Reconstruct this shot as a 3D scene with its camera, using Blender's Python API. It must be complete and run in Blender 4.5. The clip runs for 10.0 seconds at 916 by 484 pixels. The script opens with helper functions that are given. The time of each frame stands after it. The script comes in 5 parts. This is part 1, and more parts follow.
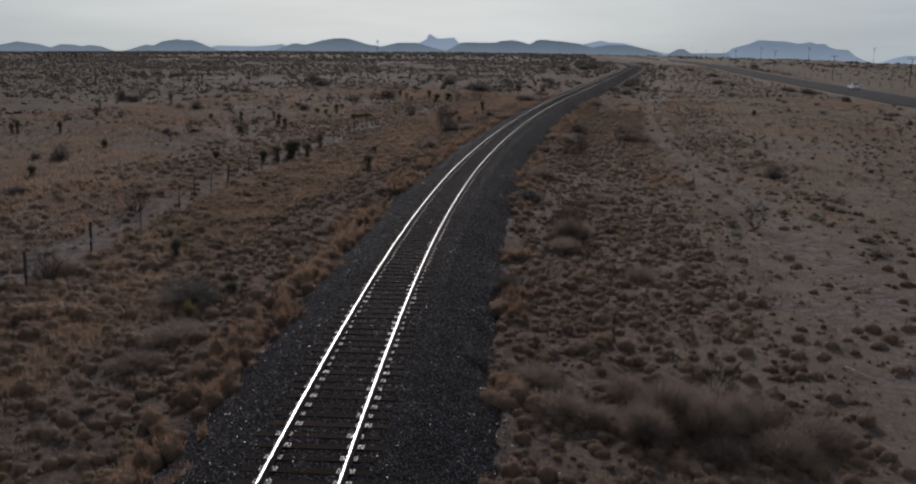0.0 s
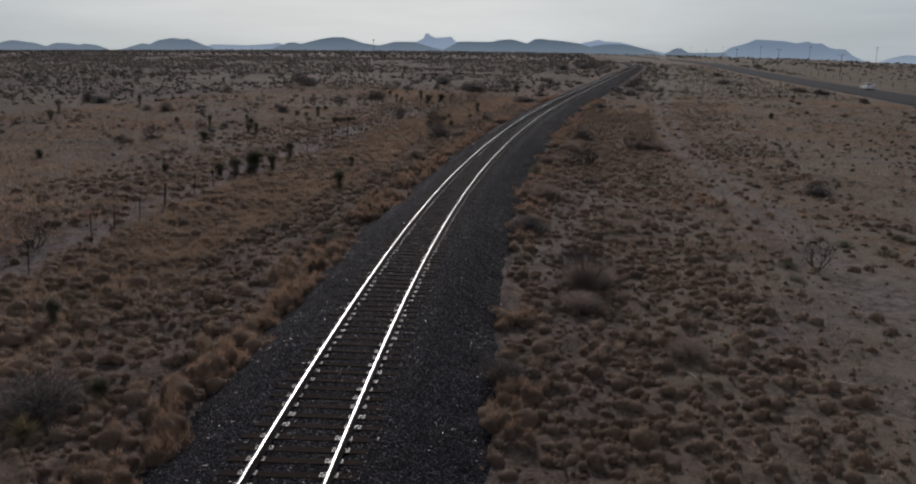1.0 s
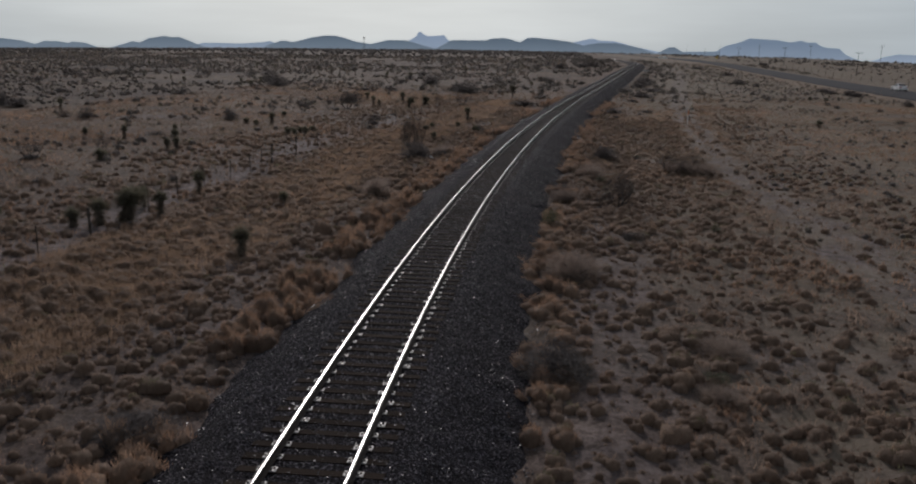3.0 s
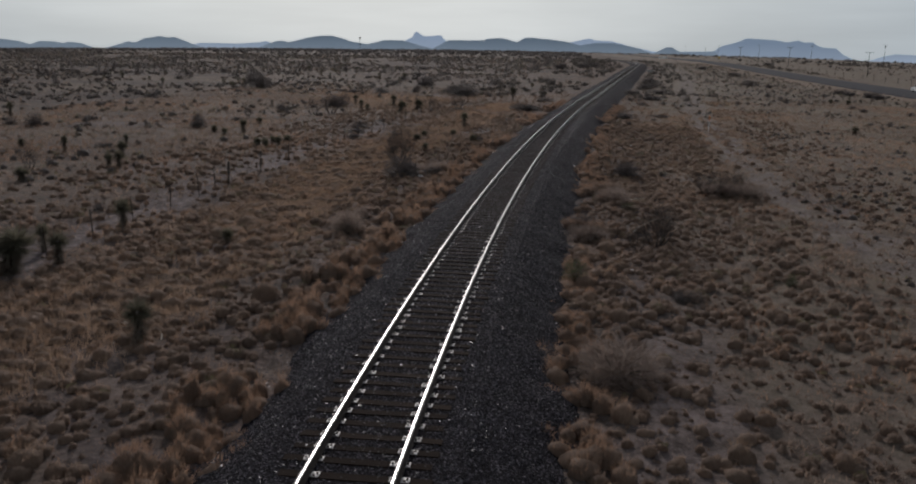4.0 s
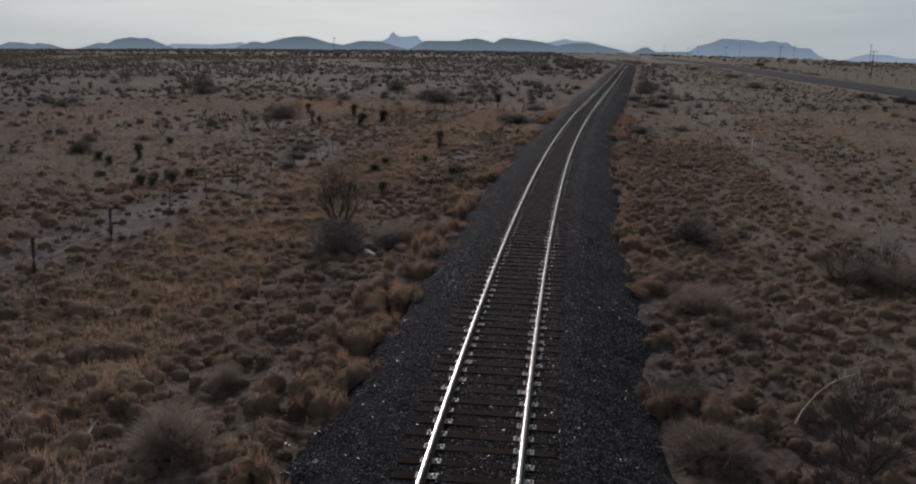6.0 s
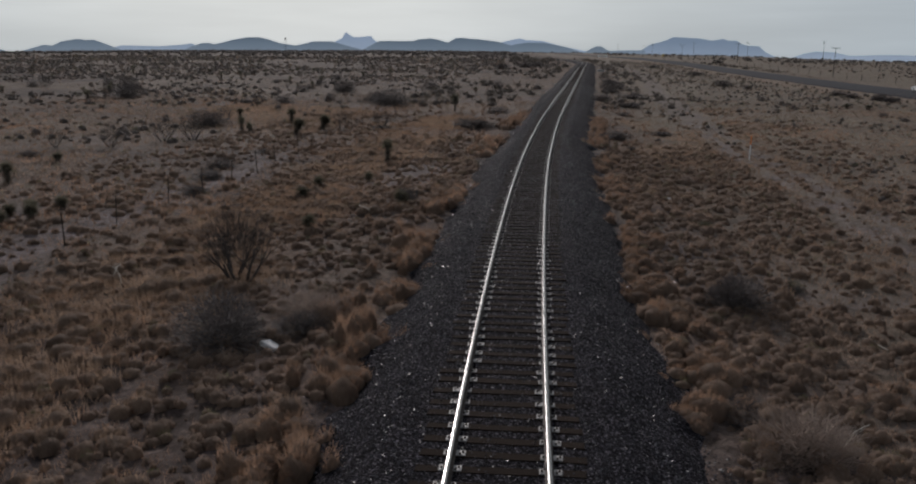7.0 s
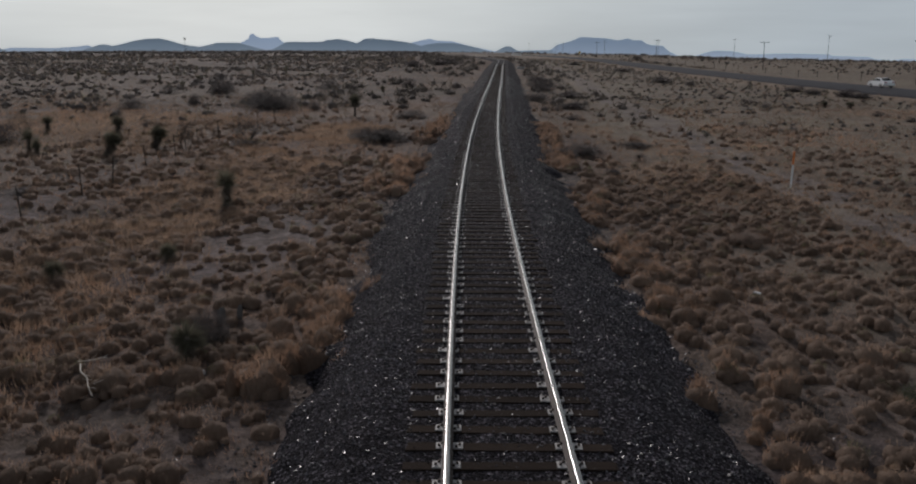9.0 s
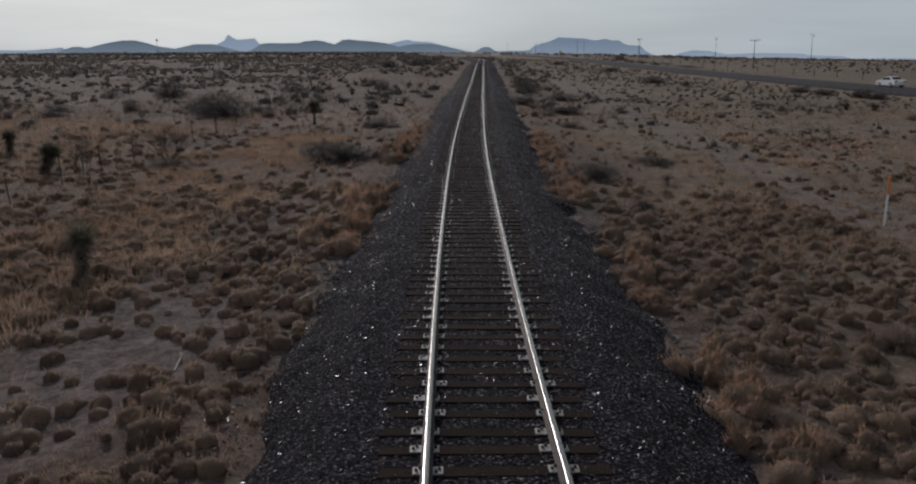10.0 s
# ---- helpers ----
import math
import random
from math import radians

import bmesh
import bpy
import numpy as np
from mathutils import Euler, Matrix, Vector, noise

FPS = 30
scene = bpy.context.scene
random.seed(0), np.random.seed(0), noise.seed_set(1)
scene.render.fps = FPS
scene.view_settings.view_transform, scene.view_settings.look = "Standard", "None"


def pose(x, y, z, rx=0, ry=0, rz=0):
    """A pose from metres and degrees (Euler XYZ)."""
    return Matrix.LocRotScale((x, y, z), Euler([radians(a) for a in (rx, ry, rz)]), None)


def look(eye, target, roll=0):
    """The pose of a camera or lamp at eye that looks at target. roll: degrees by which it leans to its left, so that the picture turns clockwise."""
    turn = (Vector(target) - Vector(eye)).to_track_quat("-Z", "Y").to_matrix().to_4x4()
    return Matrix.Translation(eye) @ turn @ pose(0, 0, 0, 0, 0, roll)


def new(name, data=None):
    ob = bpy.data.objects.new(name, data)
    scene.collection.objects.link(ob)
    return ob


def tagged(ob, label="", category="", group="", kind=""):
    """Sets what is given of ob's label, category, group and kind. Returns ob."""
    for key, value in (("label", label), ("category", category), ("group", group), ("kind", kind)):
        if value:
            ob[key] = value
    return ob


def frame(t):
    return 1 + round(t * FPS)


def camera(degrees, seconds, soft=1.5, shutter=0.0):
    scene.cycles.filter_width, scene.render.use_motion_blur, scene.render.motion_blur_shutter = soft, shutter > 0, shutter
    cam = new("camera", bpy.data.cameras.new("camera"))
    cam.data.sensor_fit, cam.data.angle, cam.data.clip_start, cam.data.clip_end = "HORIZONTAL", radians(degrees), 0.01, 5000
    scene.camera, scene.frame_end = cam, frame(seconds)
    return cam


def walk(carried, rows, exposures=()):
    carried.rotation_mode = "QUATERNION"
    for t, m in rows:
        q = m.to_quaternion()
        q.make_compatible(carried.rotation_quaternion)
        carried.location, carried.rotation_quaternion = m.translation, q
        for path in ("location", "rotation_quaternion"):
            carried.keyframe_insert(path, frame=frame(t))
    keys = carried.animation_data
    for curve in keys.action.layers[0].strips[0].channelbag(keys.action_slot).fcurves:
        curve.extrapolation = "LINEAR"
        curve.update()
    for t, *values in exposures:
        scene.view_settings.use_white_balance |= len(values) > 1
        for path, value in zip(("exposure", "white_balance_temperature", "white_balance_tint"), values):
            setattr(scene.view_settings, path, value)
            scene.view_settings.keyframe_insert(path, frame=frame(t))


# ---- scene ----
cam = camera(57.0, 10.0, soft=2.1)
ROWS = [
    (0.0, 1.628, -6.409, 10.709, 7.700, -12.595, -0.824),
    (0.5, 1.247, -1.617, 10.628, 7.604, -12.616, -0.846),
    (1.0, 0.900, 3.165, 10.532, 7.518, -12.647, -0.882),
    (1.5, 0.492, 8.005, 10.428, 7.368, -12.672, -0.951),
    (2.0, 0.033, 12.826, 10.328, 7.250, -12.705, -0.969),
    (2.5, -0.402, 17.607, 10.215, 7.156, -12.721, -0.973),
    (4.0, -1.966, 32.200, 10.026, 6.842, -12.714, -0.943),
    (4.5, -2.479, 37.096, 9.995, 6.741, -12.704, -0.936),
    (5.0, -2.981, 41.980, 9.958, 6.540, -12.689, -0.925),
    (5.5, -3.583, 46.944, 9.893, 6.223, -12.667, -0.938),
    (7.0, -4.705, 62.200, 9.542, 2.278, -12.617, -0.474),
    (7.5, -4.940, 67.636, 9.206, 0.741, -12.577, -0.375),
    (8.0, -5.004, 72.979, 8.887, -0.867, -12.547, -0.309),
    (8.5, -4.899, 78.402, 8.622, -2.359, -12.539, -0.208),
    (9.0, -4.655, 83.806, 8.438, -3.678, -12.535, -0.179),
    (9.5, -4.271, 89.157, 8.252, -4.497, -12.507, -0.061),
    (10.0, -3.871, 94.509, 8.158, -5.124, -12.481, 0.059),
]
walk(cam, [(t, pose(x, y, z, 90 + pitch, roll, yaw)) for t, x, y, z, yaw, pitch, roll in ROWS],
     exposures=[(0.0, -1.3, 6030, 11.5), (10.0, -1.3, 6030, 11.5)])

# ---- world and sun: thin high cloud, the sun ahead and a little to the west ----
SUN_AZ, SUN_EL = -14.0, 26.0
world = bpy.data.worlds.new("sky")
scene.world = world
world.use_nodes = True
wn, wl = world.node_tree.nodes, world.node_tree.links
wn.clear()
w_out = wn.new("ShaderNodeOutputWorld")
w_bg = wn.new("ShaderNodeBackground")
w_sky = wn.new("ShaderNodeTexSky")
w_sky.sky_type = "NISHITA"
w_sky.sun_disc = False
w_sky.sun_elevation = radians(SUN_EL)
w_sky.sun_rotation = radians(SUN_AZ)
w_sky.air_density, w_sky.dust_density, w_sky.ozone_density = 1.0, 2.5, 1.0
w_hsv = wn.new("ShaderNodeHueSaturation")
w_hsv.inputs["Saturation"].default_value = 0.22
w_tc = wn.new("ShaderNodeTexCoord")
w_map = wn.new("ShaderNodeMapping")
w_map.inputs["Scale"].default_value = (1.2, 1.2, 11.0)
w_map.inputs["Rotation"].default_value = (0.05, 0.12, 0.3)
w_noise = wn.new("ShaderNodeTexNoise")
w_noise.inputs["Scale"].default_value = 2.2
w_noise.inputs["Detail"].default_value = 6.0
w_noise.inputs["Roughness"].default_value = 0.55
w_ramp = wn.new("ShaderNodeMapRange")
w_ramp.inputs["From Min"].default_value, w_ramp.inputs["From Max"].default_value = 0.35, 0.7
w_ramp.inputs["To Min"].default_value, w_ramp.inputs["To Max"].default_value = 0.93, 1.1
w_mul = wn.new("ShaderNodeMix")
w_mul.data_type, w_mul.blend_type = "RGBA", "MULTIPLY"
w_mul.inputs["Factor"].default_value = 1.0
wl.new(w_sky.outputs["Color"], w_hsv.inputs["Color"])
wl.new(w_tc.outputs["Generated"], w_map.inputs["Vector"])
wl.new(w_map.outputs["Vector"], w_noise.inputs["Vector"])
wl.new(w_noise.outputs["Fac"], w_ramp.inputs["Value"])
wl.new(w_hsv.outputs["Color"], w_mul.inputs[6])
wl.new(w_ramp.outputs["Result"], w_mul.inputs[7])
# a veil of thin cloud, palest low down
w_sep = wn.new("ShaderNodeSeparateXYZ")
w_up = wn.new("ShaderNodeMapRange")
w_up.inputs["From Min"].default_value, w_up.inputs["From Max"].default_value = 0.0, 0.9
w_veil = wn.new("ShaderNodeMix")
w_veil.data_type = "RGBA"
w_veil.inputs[6].default_value, w_veil.inputs[7].default_value = (16.9, 17.8, 17.7, 1.0), (5.9, 5.8, 6.5, 1.0)
w_cover = wn.new("ShaderNodeMix")
w_cover.data_type = "RGBA"
w_cover.inputs["Factor"].default_value = 0.68
w_soft = wn.new("ShaderNodeMix")
w_soft.data_type, w_soft.blend_type = "RGBA", "MULTIPLY"
w_soft.inputs["Factor"].default_value = 1.0
wl.new(w_tc.outputs["Generated"], w_sep.inputs["Vector"])
wl.new(w_sep.outputs["Z"], w_up.inputs["Value"])
wl.new(w_up.outputs["Result"], w_veil.inputs["Factor"])
wl.new(w_veil.outputs[2], w_soft.inputs[6])
wl.new(w_ramp.outputs["Result"], w_soft.inputs[7])
wl.new(w_mul.outputs[2], w_cover.inputs[6])
wl.new(w_soft.outputs[2], w_cover.inputs[7])
# the veil is warm and bright towards the sun, cool away from it
w_dot = wn.new("ShaderNodeVectorMath")
w_dot.operation = "DOT_PRODUCT"
w_dot.inputs[1].default_value = (math.sin(radians(SUN_AZ)) * math.cos(radians(SUN_EL)), math.cos(radians(SUN_AZ)) * math.cos(radians(SUN_EL)), math.sin(radians(SUN_EL)))
w_side = wn.new("ShaderNodeMapRange")
w_side.inputs["From Min"].default_value, w_side.inputs["From Max"].default_value = 0.7, 0.99
w_tint = wn.new("ShaderNodeMix")
w_tint.data_type = "RGBA"
w_tint.inputs[6].default_value, w_tint.inputs[7].default_value = (0.98, 1.01, 1.02, 1.0), (1.06, 1.03, 0.95, 1.0)
w_glow = wn.new("ShaderNodeMix")
w_glow.data_type, w_glow.blend_type = "RGBA", "MULTIPLY"
w_glow.inputs["Factor"].default_value = 1.0
wl.new(w_tc.outputs["Generated"], w_dot.inputs[0])
wl.new(w_dot.outputs["Value"], w_side.inputs["Value"])
wl.new(w_side.outputs["Result"], w_tint.inputs["Factor"])
wl.new(w_cover.outputs[2], w_glow.inputs[6])
wl.new(w_tint.outputs[2], w_glow.inputs[7])
wl.new(w_glow.outputs[2], w_bg.inputs["Color"])
w_bg.inputs["Strength"].default_value = 0.08
wl.new(w_bg.outputs["Background"], w_out.inputs["Surface"])

sun = new("sun", bpy.data.lights.new("sun", "SUN"))
sun.data.energy, sun.data.angle, sun.data.color = 4.6, radians(3.0), (1.0, 0.89, 0.81)
sun_way = Vector((math.sin(radians(SUN_AZ)) * math.cos(radians(SUN_EL)), math.cos(radians(SUN_AZ)) * math.cos(radians(SUN_EL)), math.sin(radians(SUN_EL))))
sun.matrix_world = look(sun_way * 100, (0, 0, 0))

# ---- materials ----
class Nodes:
    """A small builder for one node material."""

    def __init__(self, name, rough=0.9, metal=0.0, spec=0.3):
        self.m = bpy.data.materials.new(name)
        self.m.use_nodes = True
        self.n, self.l = self.m.node_tree.nodes, self.m.node_tree.links
        self.b = self.n["Principled BSDF"]
        self.out = self.n["Material Output"]
        self.b.inputs["Roughness"].default_value = rough
        self.b.inputs["Metallic"].default_value = metal
        self.b.inputs["Specular IOR Level"].default_value = spec
        geo = self.n.new("ShaderNodeNewGeometry")
        self.place = geo.outputs["Position"]
        self.island = geo.outputs["Random Per Island"]

    def noise(self, scale, detail=3.0, rough=0.55, coord=None):
        t = self.n.new("ShaderNodeTexNoise")
        t.inputs["Scale"].default_value, t.inputs["Detail"].default_value, t.inputs["Roughness"].default_value = scale, detail, rough
        self.l.new(coord or self.place, t.inputs["Vector"])
        return t.outputs["Fac"]

    def cells(self, scale, coord=None):
        t = self.n.new("ShaderNodeTexVoronoi")
        t.inputs["Scale"].default_value = scale
        self.l.new(coord or self.place, t.inputs["Vector"])
        return t

    def stretch(self, sx, sy, sz, coord=None):
        t = self.n.new("ShaderNodeMapping")
        t.inputs["Scale"].default_value = (sx, sy, sz)
        self.l.new(coord or self.place, t.inputs["Vector"])
        return t.outputs["Vector"]

    def local(self):
        return self.n.new("ShaderNodeTexCoord").outputs["Object"]

    def ramp(self, fac, *stops):
        node = self.n.new("ShaderNodeValToRGB")
        r = node.color_ramp
        while len(r.elements) < len(stops):
            r.elements.new(0.5)
        for e, (p, c) in zip(r.elements, stops):
            e.position, e.color = p, (*c, 1.0)
        self.l.new(fac, node.inputs["Fac"])
        return node.outputs["Color"]

    def fade(self, fac, lo, hi, a=0.0, b=1.0):
        t = self.n.new("ShaderNodeMapRange")
        t.inputs["From Min"].default_value, t.inputs["From Max"].default_value = lo, hi
        t.inputs["To Min"].default_value, t.inputs["To Max"].default_value = a, b
        self.l.new(fac, t.inputs["Value"])
        return t.outputs["Result"]

    def mix(self, fac, a, b, blend="MIX"):
        t = self.n.new("ShaderNodeMix")
        t.data_type, t.blend_type = "RGBA", blend
        for s, v in ((t.inputs["Factor"], fac), (t.inputs[6], a), (t.inputs[7], b)):
            if isinstance(v, (int, float)):
                s.default_value = v
            elif isinstance(v, tuple):
                s.default_value = (*v, 1.0)
            else:
                self.l.new(v, s)
        return t.outputs[2]

    def attribute(self, name):
        t = self.n.new("ShaderNodeAttribute")
        t.attribute_name = name
        return t.outputs["Fac"]

    def each(self):
        return self.n.new("ShaderNodeObjectInfo").outputs["Random"]

    def colour(self, c):
        if isinstance(c, tuple):
            self.b.inputs["Base Color"].default_value = (*c, 1.0)
        else:
            self.l.new(c, self.b.inputs["Base Color"])
        self.c = c
        return self

    def rough(self, r):
        self.l.new(r, self.b.inputs["Roughness"])
        return self

    def bump(self, height, strength=0.5, distance=0.02):
        t = self.n.new("ShaderNodeBump")
        t.inputs["Strength"].default_value, t.inputs["Distance"].default_value = strength, distance
        self.l.new(height, t.inputs["Height"])
        self.l.new(t.outputs["Normal"], self.b.inputs["Normal"])
        return self

    def thin(self, share=0.35):
        """Lets light through thin blades and leaves."""
        t = self.n.new("ShaderNodeBsdfTranslucent")
        if isinstance(self.c, tuple):
            t.inputs["Color"].default_value = (*self.c, 1.0)
        else:
            self.l.new(self.c, t.inputs["Color"])
        x = self.n.new("ShaderNodeMixShader")
        x.inputs["Fac"].default_value = share
        self.l.new(self.b.outputs["BSDF"], x.inputs[1])
        self.l.new(t.outputs["BSDF"], x.inputs[2])
        self.l.new(x.outputs["Shader"], self.out.inputs["Surface"])
        return self


def plain(name, c, rough=0.8, metal=0.0, spec=0.3, vary=0.15, scale=6.0):
    k = Nodes(name, rough, metal, spec)
    f = k.noise(scale, 4.0)
    k.colour(k.ramp(f, (0.3, tuple(v * (1 - vary) for v in c)), (0.7, tuple(min(1.0, v * (1 + vary)) for v in c))))
    k.bump(k.noise(scale * 6, 3.0), 0.25, 0.01)
    return k.m


def soil_material():
    """Desert floor: mauve-brown soil, tan litter, dark spent brush, a little olive, in patches of every size."""
    k = Nodes("dry_soil", 0.95, 0.0, 0.12)
    zone = k.noise(0.075, 6.0, 0.62, k.stretch(0.6, 1.0, 1.0))
    field, fine, grit = k.noise(0.55, 7.0, 0.7), k.noise(9.0, 4.0, 0.65), k.noise(3.6, 8.0, 0.75)
    mixed = k.mix(0.5, zone, field)
    base = k.ramp(mixed, (0.41, (0.05, 0.041, 0.036)), (0.475, (0.1, 0.081, 0.067)), (0.52, (0.15, 0.119, 0.088)), (0.58, (0.24, 0.182, 0.12)))
    base = k.mix(k.fade(k.noise(0.06, 6.0, 0.62, k.stretch(0.5, 1.0, 1.0)), 0.47, 0.6, 0.0, 0.7), base, (0.2, 0.155, 0.108))
    base = k.mix(k.fade(k.noise(0.085, 6.0, 0.65, k.stretch(0.45, 1.0, 2.0)), 0.5, 0.64, 0.0, 0.7), base, (0.052, 0.044, 0.039))
    rust = k.noise(0.045, 4.0, 0.6)
    base = k.mix(k.fade(rust, 0.48, 0.62, 0.0, 0.55), base, (1.0, 0.84, 0.72), "MULTIPLY")
    olive = k.noise(0.11, 5.0, 0.65, k.stretch(0.5, 1.0, 1.0))
    base = k.mix(k.fade(olive, 0.5, 0.66, 0.0, 0.55), base, (0.135, 0.127, 0.078))
    # short cover crops: dull olive and straw in small flecks east of the line
    fleck = k.ramp(k.noise(0.8, 8.0, 0.75, k.stretch(0.6, 1.0, 1.0)), (0.4, (0.105, 0.092, 0.07)), (0.5, (0.2, 0.176, 0.124)), (0.6, (0.33, 0.28, 0.2)))
    base = k.mix(k.mix(1.0, k.attribute("east"), k.fade(k.noise(0.09, 4.0, 0.6), 0.38, 0.58, 0.25, 0.9), "MULTIPLY"), base, fleck)
    # low grey-mauve cover and litter west of the line, in long streaks and flecks
    litter = k.ramp(k.mix(0.5, k.noise(0.5, 8.0, 0.75, k.stretch(0.45, 1.0, 1.0)), k.noise(1.7, 6.0, 0.7, k.stretch(0.6, 1.0, 1.0))), (0.42, (0.036, 0.031, 0.03)), (0.5, (0.066, 0.054, 0.045)), (0.58, (0.13, 0.104, 0.077)))
    base = k.mix(k.mix(1.0, k.attribute("west"), k.fade(k.noise(0.07, 5.0, 0.6, k.stretch(0.5, 1.0, 1.0)), 0.42, 0.58, 0.9, 0.5), "MULTIPLY"), base, litter)
    straw = k.ramp(k.noise(0.6, 7.0, 0.75, k.stretch(0.5, 1.0, 1.0)), (0.4, (0.09, 0.071, 0.05)), (0.5, (0.165, 0.13, 0.088)), (0.6, (0.25, 0.198, 0.135)))
    base = k.mix(k.mix(1.0, k.attribute("west"), k.fade(k.noise(0.05, 5.0, 0.65, k.stretch(0.4, 1.0, 1.0)), 0.45, 0.55, 0.0, 0.8), "MULTIPLY"), base, straw)
    near = k.fade(k.attribute("far"), 0.0, 1.0, 1.0, 0.0)
    base = k.mix(k.mix(1.0, near, (0.5, 0.5, 0.5), "MULTIPLY"), base, k.ramp(k.noise(2.4, 7.0, 0.72), (0.38, (0.034, 0.027, 0.024)), (0.47, (0.076, 0.061, 0.054)), (0.54, (0.125, 0.1, 0.087)), (0.62, (0.235, 0.185, 0.154))))
    bare = k.mix(k.fade(k.noise(1.6, 8.0, 0.78), 0.42, 0.6), (0.085, 0.07, 0.064), (0.27, 0.23, 0.21))
    grown = k.ramp(k.noise(30.0, 3.0, 0.7, k.stretch(1.0, 1.0, 0.4)), (0.35, (0.095, 0.067, 0.05)), (0.65, (0.2, 0.143, 0.103)))
    base = k.mix(k.fade(k.attribute("grown"), 0.1, 0.7, 0.0, 0.35), base, grown)
    base = k.mix(k.fade(grit, 0.45, 0.58, 0.0, 0.8), base, (0.42, 0.39, 0.37), "MULTIPLY")
    base = k.mix(k.attribute("bare"), base, k.mix(k.fade(grit, 0.46, 0.56, 0.0, 0.75), bare, (0.45, 0.42, 0.4), "MULTIPLY"))
    base = k.mix(k.fade(fine, 0.54, 0.7, 0.0, 0.3), base, (0.28, 0.235, 0.19))
    pebble = k.mix(1.0, k.fade(k.cells(6.0).outputs["Distance"], 0.05, 0.09, 1.0, 0.0), k.fade(k.noise(0.7, 3.0), 0.5, 0.6), "MULTIPLY")
    base = k.mix(pebble, base, (0.34, 0.31, 0.285))
    verge = k.ramp(k.noise(1.0, 5.0, 0.7), (0.35, (0.15, 0.105, 0.07)), (0.65, (0.27, 0.195, 0.13)))
    base = k.mix(k.attribute("verge"), base, verge)
    base = k.mix(k.mix(1.0, k.attribute("east"), k.fade(k.noise(0.35, 6.0, 0.7), 0.38, 0.6, 0.05, 0.6), "MULTIPLY"), base, (0.21, 0.177, 0.122))
    k.colour(k.mix(1.0, base, (0.95, 0.935, 1.02), "MULTIPLY"))
    return k.bump(k.mix(0.5, fine, grit), 0.8, 0.1).m


def ballast_material(name="ballast_stone", cells=True):
    k = Nodes(name, 0.95 if cells else 0.38, 0.0, 0.05 if cells else 0.55)
    tone = k.noise(0.5, 4.0)
    if cells:
        v = k.cells(31.0)
        grey = k.ramp(v.outputs["Color"], (0.2, (0.004, 0.0037, 0.0047)), (0.5, (0.013, 0.012, 0.015)), (0.75, (0.036, 0.0335, 0.041)), (0.92, (0.16, 0.15, 0.172)))
        k.bump(v.outputs["Distance"], 0.8, 0.04)
    else:
        grey = k.ramp(k.island, (0.0, (0.011, 0.0101, 0.0126)), (0.55, (0.028, 0.026, 0.032)), (0.88, (0.07, 0.0655, 0.077)), (0.96, (0.09, 0.085, 0.098)), (1.0, (0.16, 0.152, 0.168)))
        k.bump(k.noise(40.0, 3.0), 0.4, 0.01)
    k.colour(k.mix(k.fade(tone, 0.35, 0.65, 0.0, 0.3), grey, (0.6, 0.52, 0.46), "MULTIPLY"))
    return k.m


def blade_material(name, dark, mid, pale, share=0.4, tufted=False):
    """Dry blades: one tone a clump, a little more a blade."""
    k = Nodes(name, 0.75, 0.0, 0.25)
    clump = k.noise(0.9, 2.0)
    field = k.noise(0.07, 3.0)
    c = k.ramp(clump, (0.3, dark), (0.5, mid), (0.7, pale))
    c = k.mix(k.fade(k.island, 0.0, 1.0, 0.0, 0.85 if tufted else 0.5), c, pale)
    c = k.mix(k.fade(field, 0.35, 0.65, 0.0, 0.45), c, dark)
    if tufted:
        fuzz = k.noise(22.0, 3.0, 0.7, k.stretch(1.0, 1.0, 0.35))
        c = k.mix(k.fade(fuzz, 0.35, 0.65, 0.0, 0.6), c, (0.6, 0.57, 0.54), "MULTIPLY")
        k.bump(fuzz, 0.8, 0.05)
    return k.colour(c).thin(share).m


def wood_material(name, dark, pale, along=(30.0, 2.0, 30.0), rough=0.85, spec=0.25):
    k = Nodes(name, rough, 0.0, spec)
    o = k.local()
    grain = k.noise(1.0, 5.0, 0.65, k.stretch(*along, o))
    c = k.ramp(grain, (0.3, dark), (0.7, pale))
    c = k.mix(k.fade(k.each(), 0.0, 1.0, 0.0, 0.6), c, tuple(v * 0.55 for v in dark))
    k.colour(c)
    return k.bump(grain, 0.6, 0.01).m


SOIL = soil_material()
BALLAST = ballast_material()
STONE = ballast_material("loose_stone", False)
GRASS = blade_material("dry_grass", (0.18, 0.13, 0.1), (0.285, 0.207, 0.158), (0.42, 0.315, 0.243), 0.6)
THATCH = blade_material("old_thatch", (0.14, 0.098, 0.074), (0.245, 0.173, 0.128), (0.37, 0.27, 0.2), 0.5, True)
RUST_GRASS = blade_material("rust_grass", (0.21, 0.13, 0.088), (0.33, 0.208, 0.14), (0.46, 0.308, 0.212), 0.6)
STRAW = blade_material("straw_grass", (0.22, 0.15, 0.104), (0.32, 0.222, 0.155), (0.43, 0.31, 0.22), 0.6)
OLIVE_GRASS = blade_material("olive_grass", (0.095, 0.09, 0.05), (0.16, 0.15, 0.083), (0.27, 0.24, 0.14), 0.45)
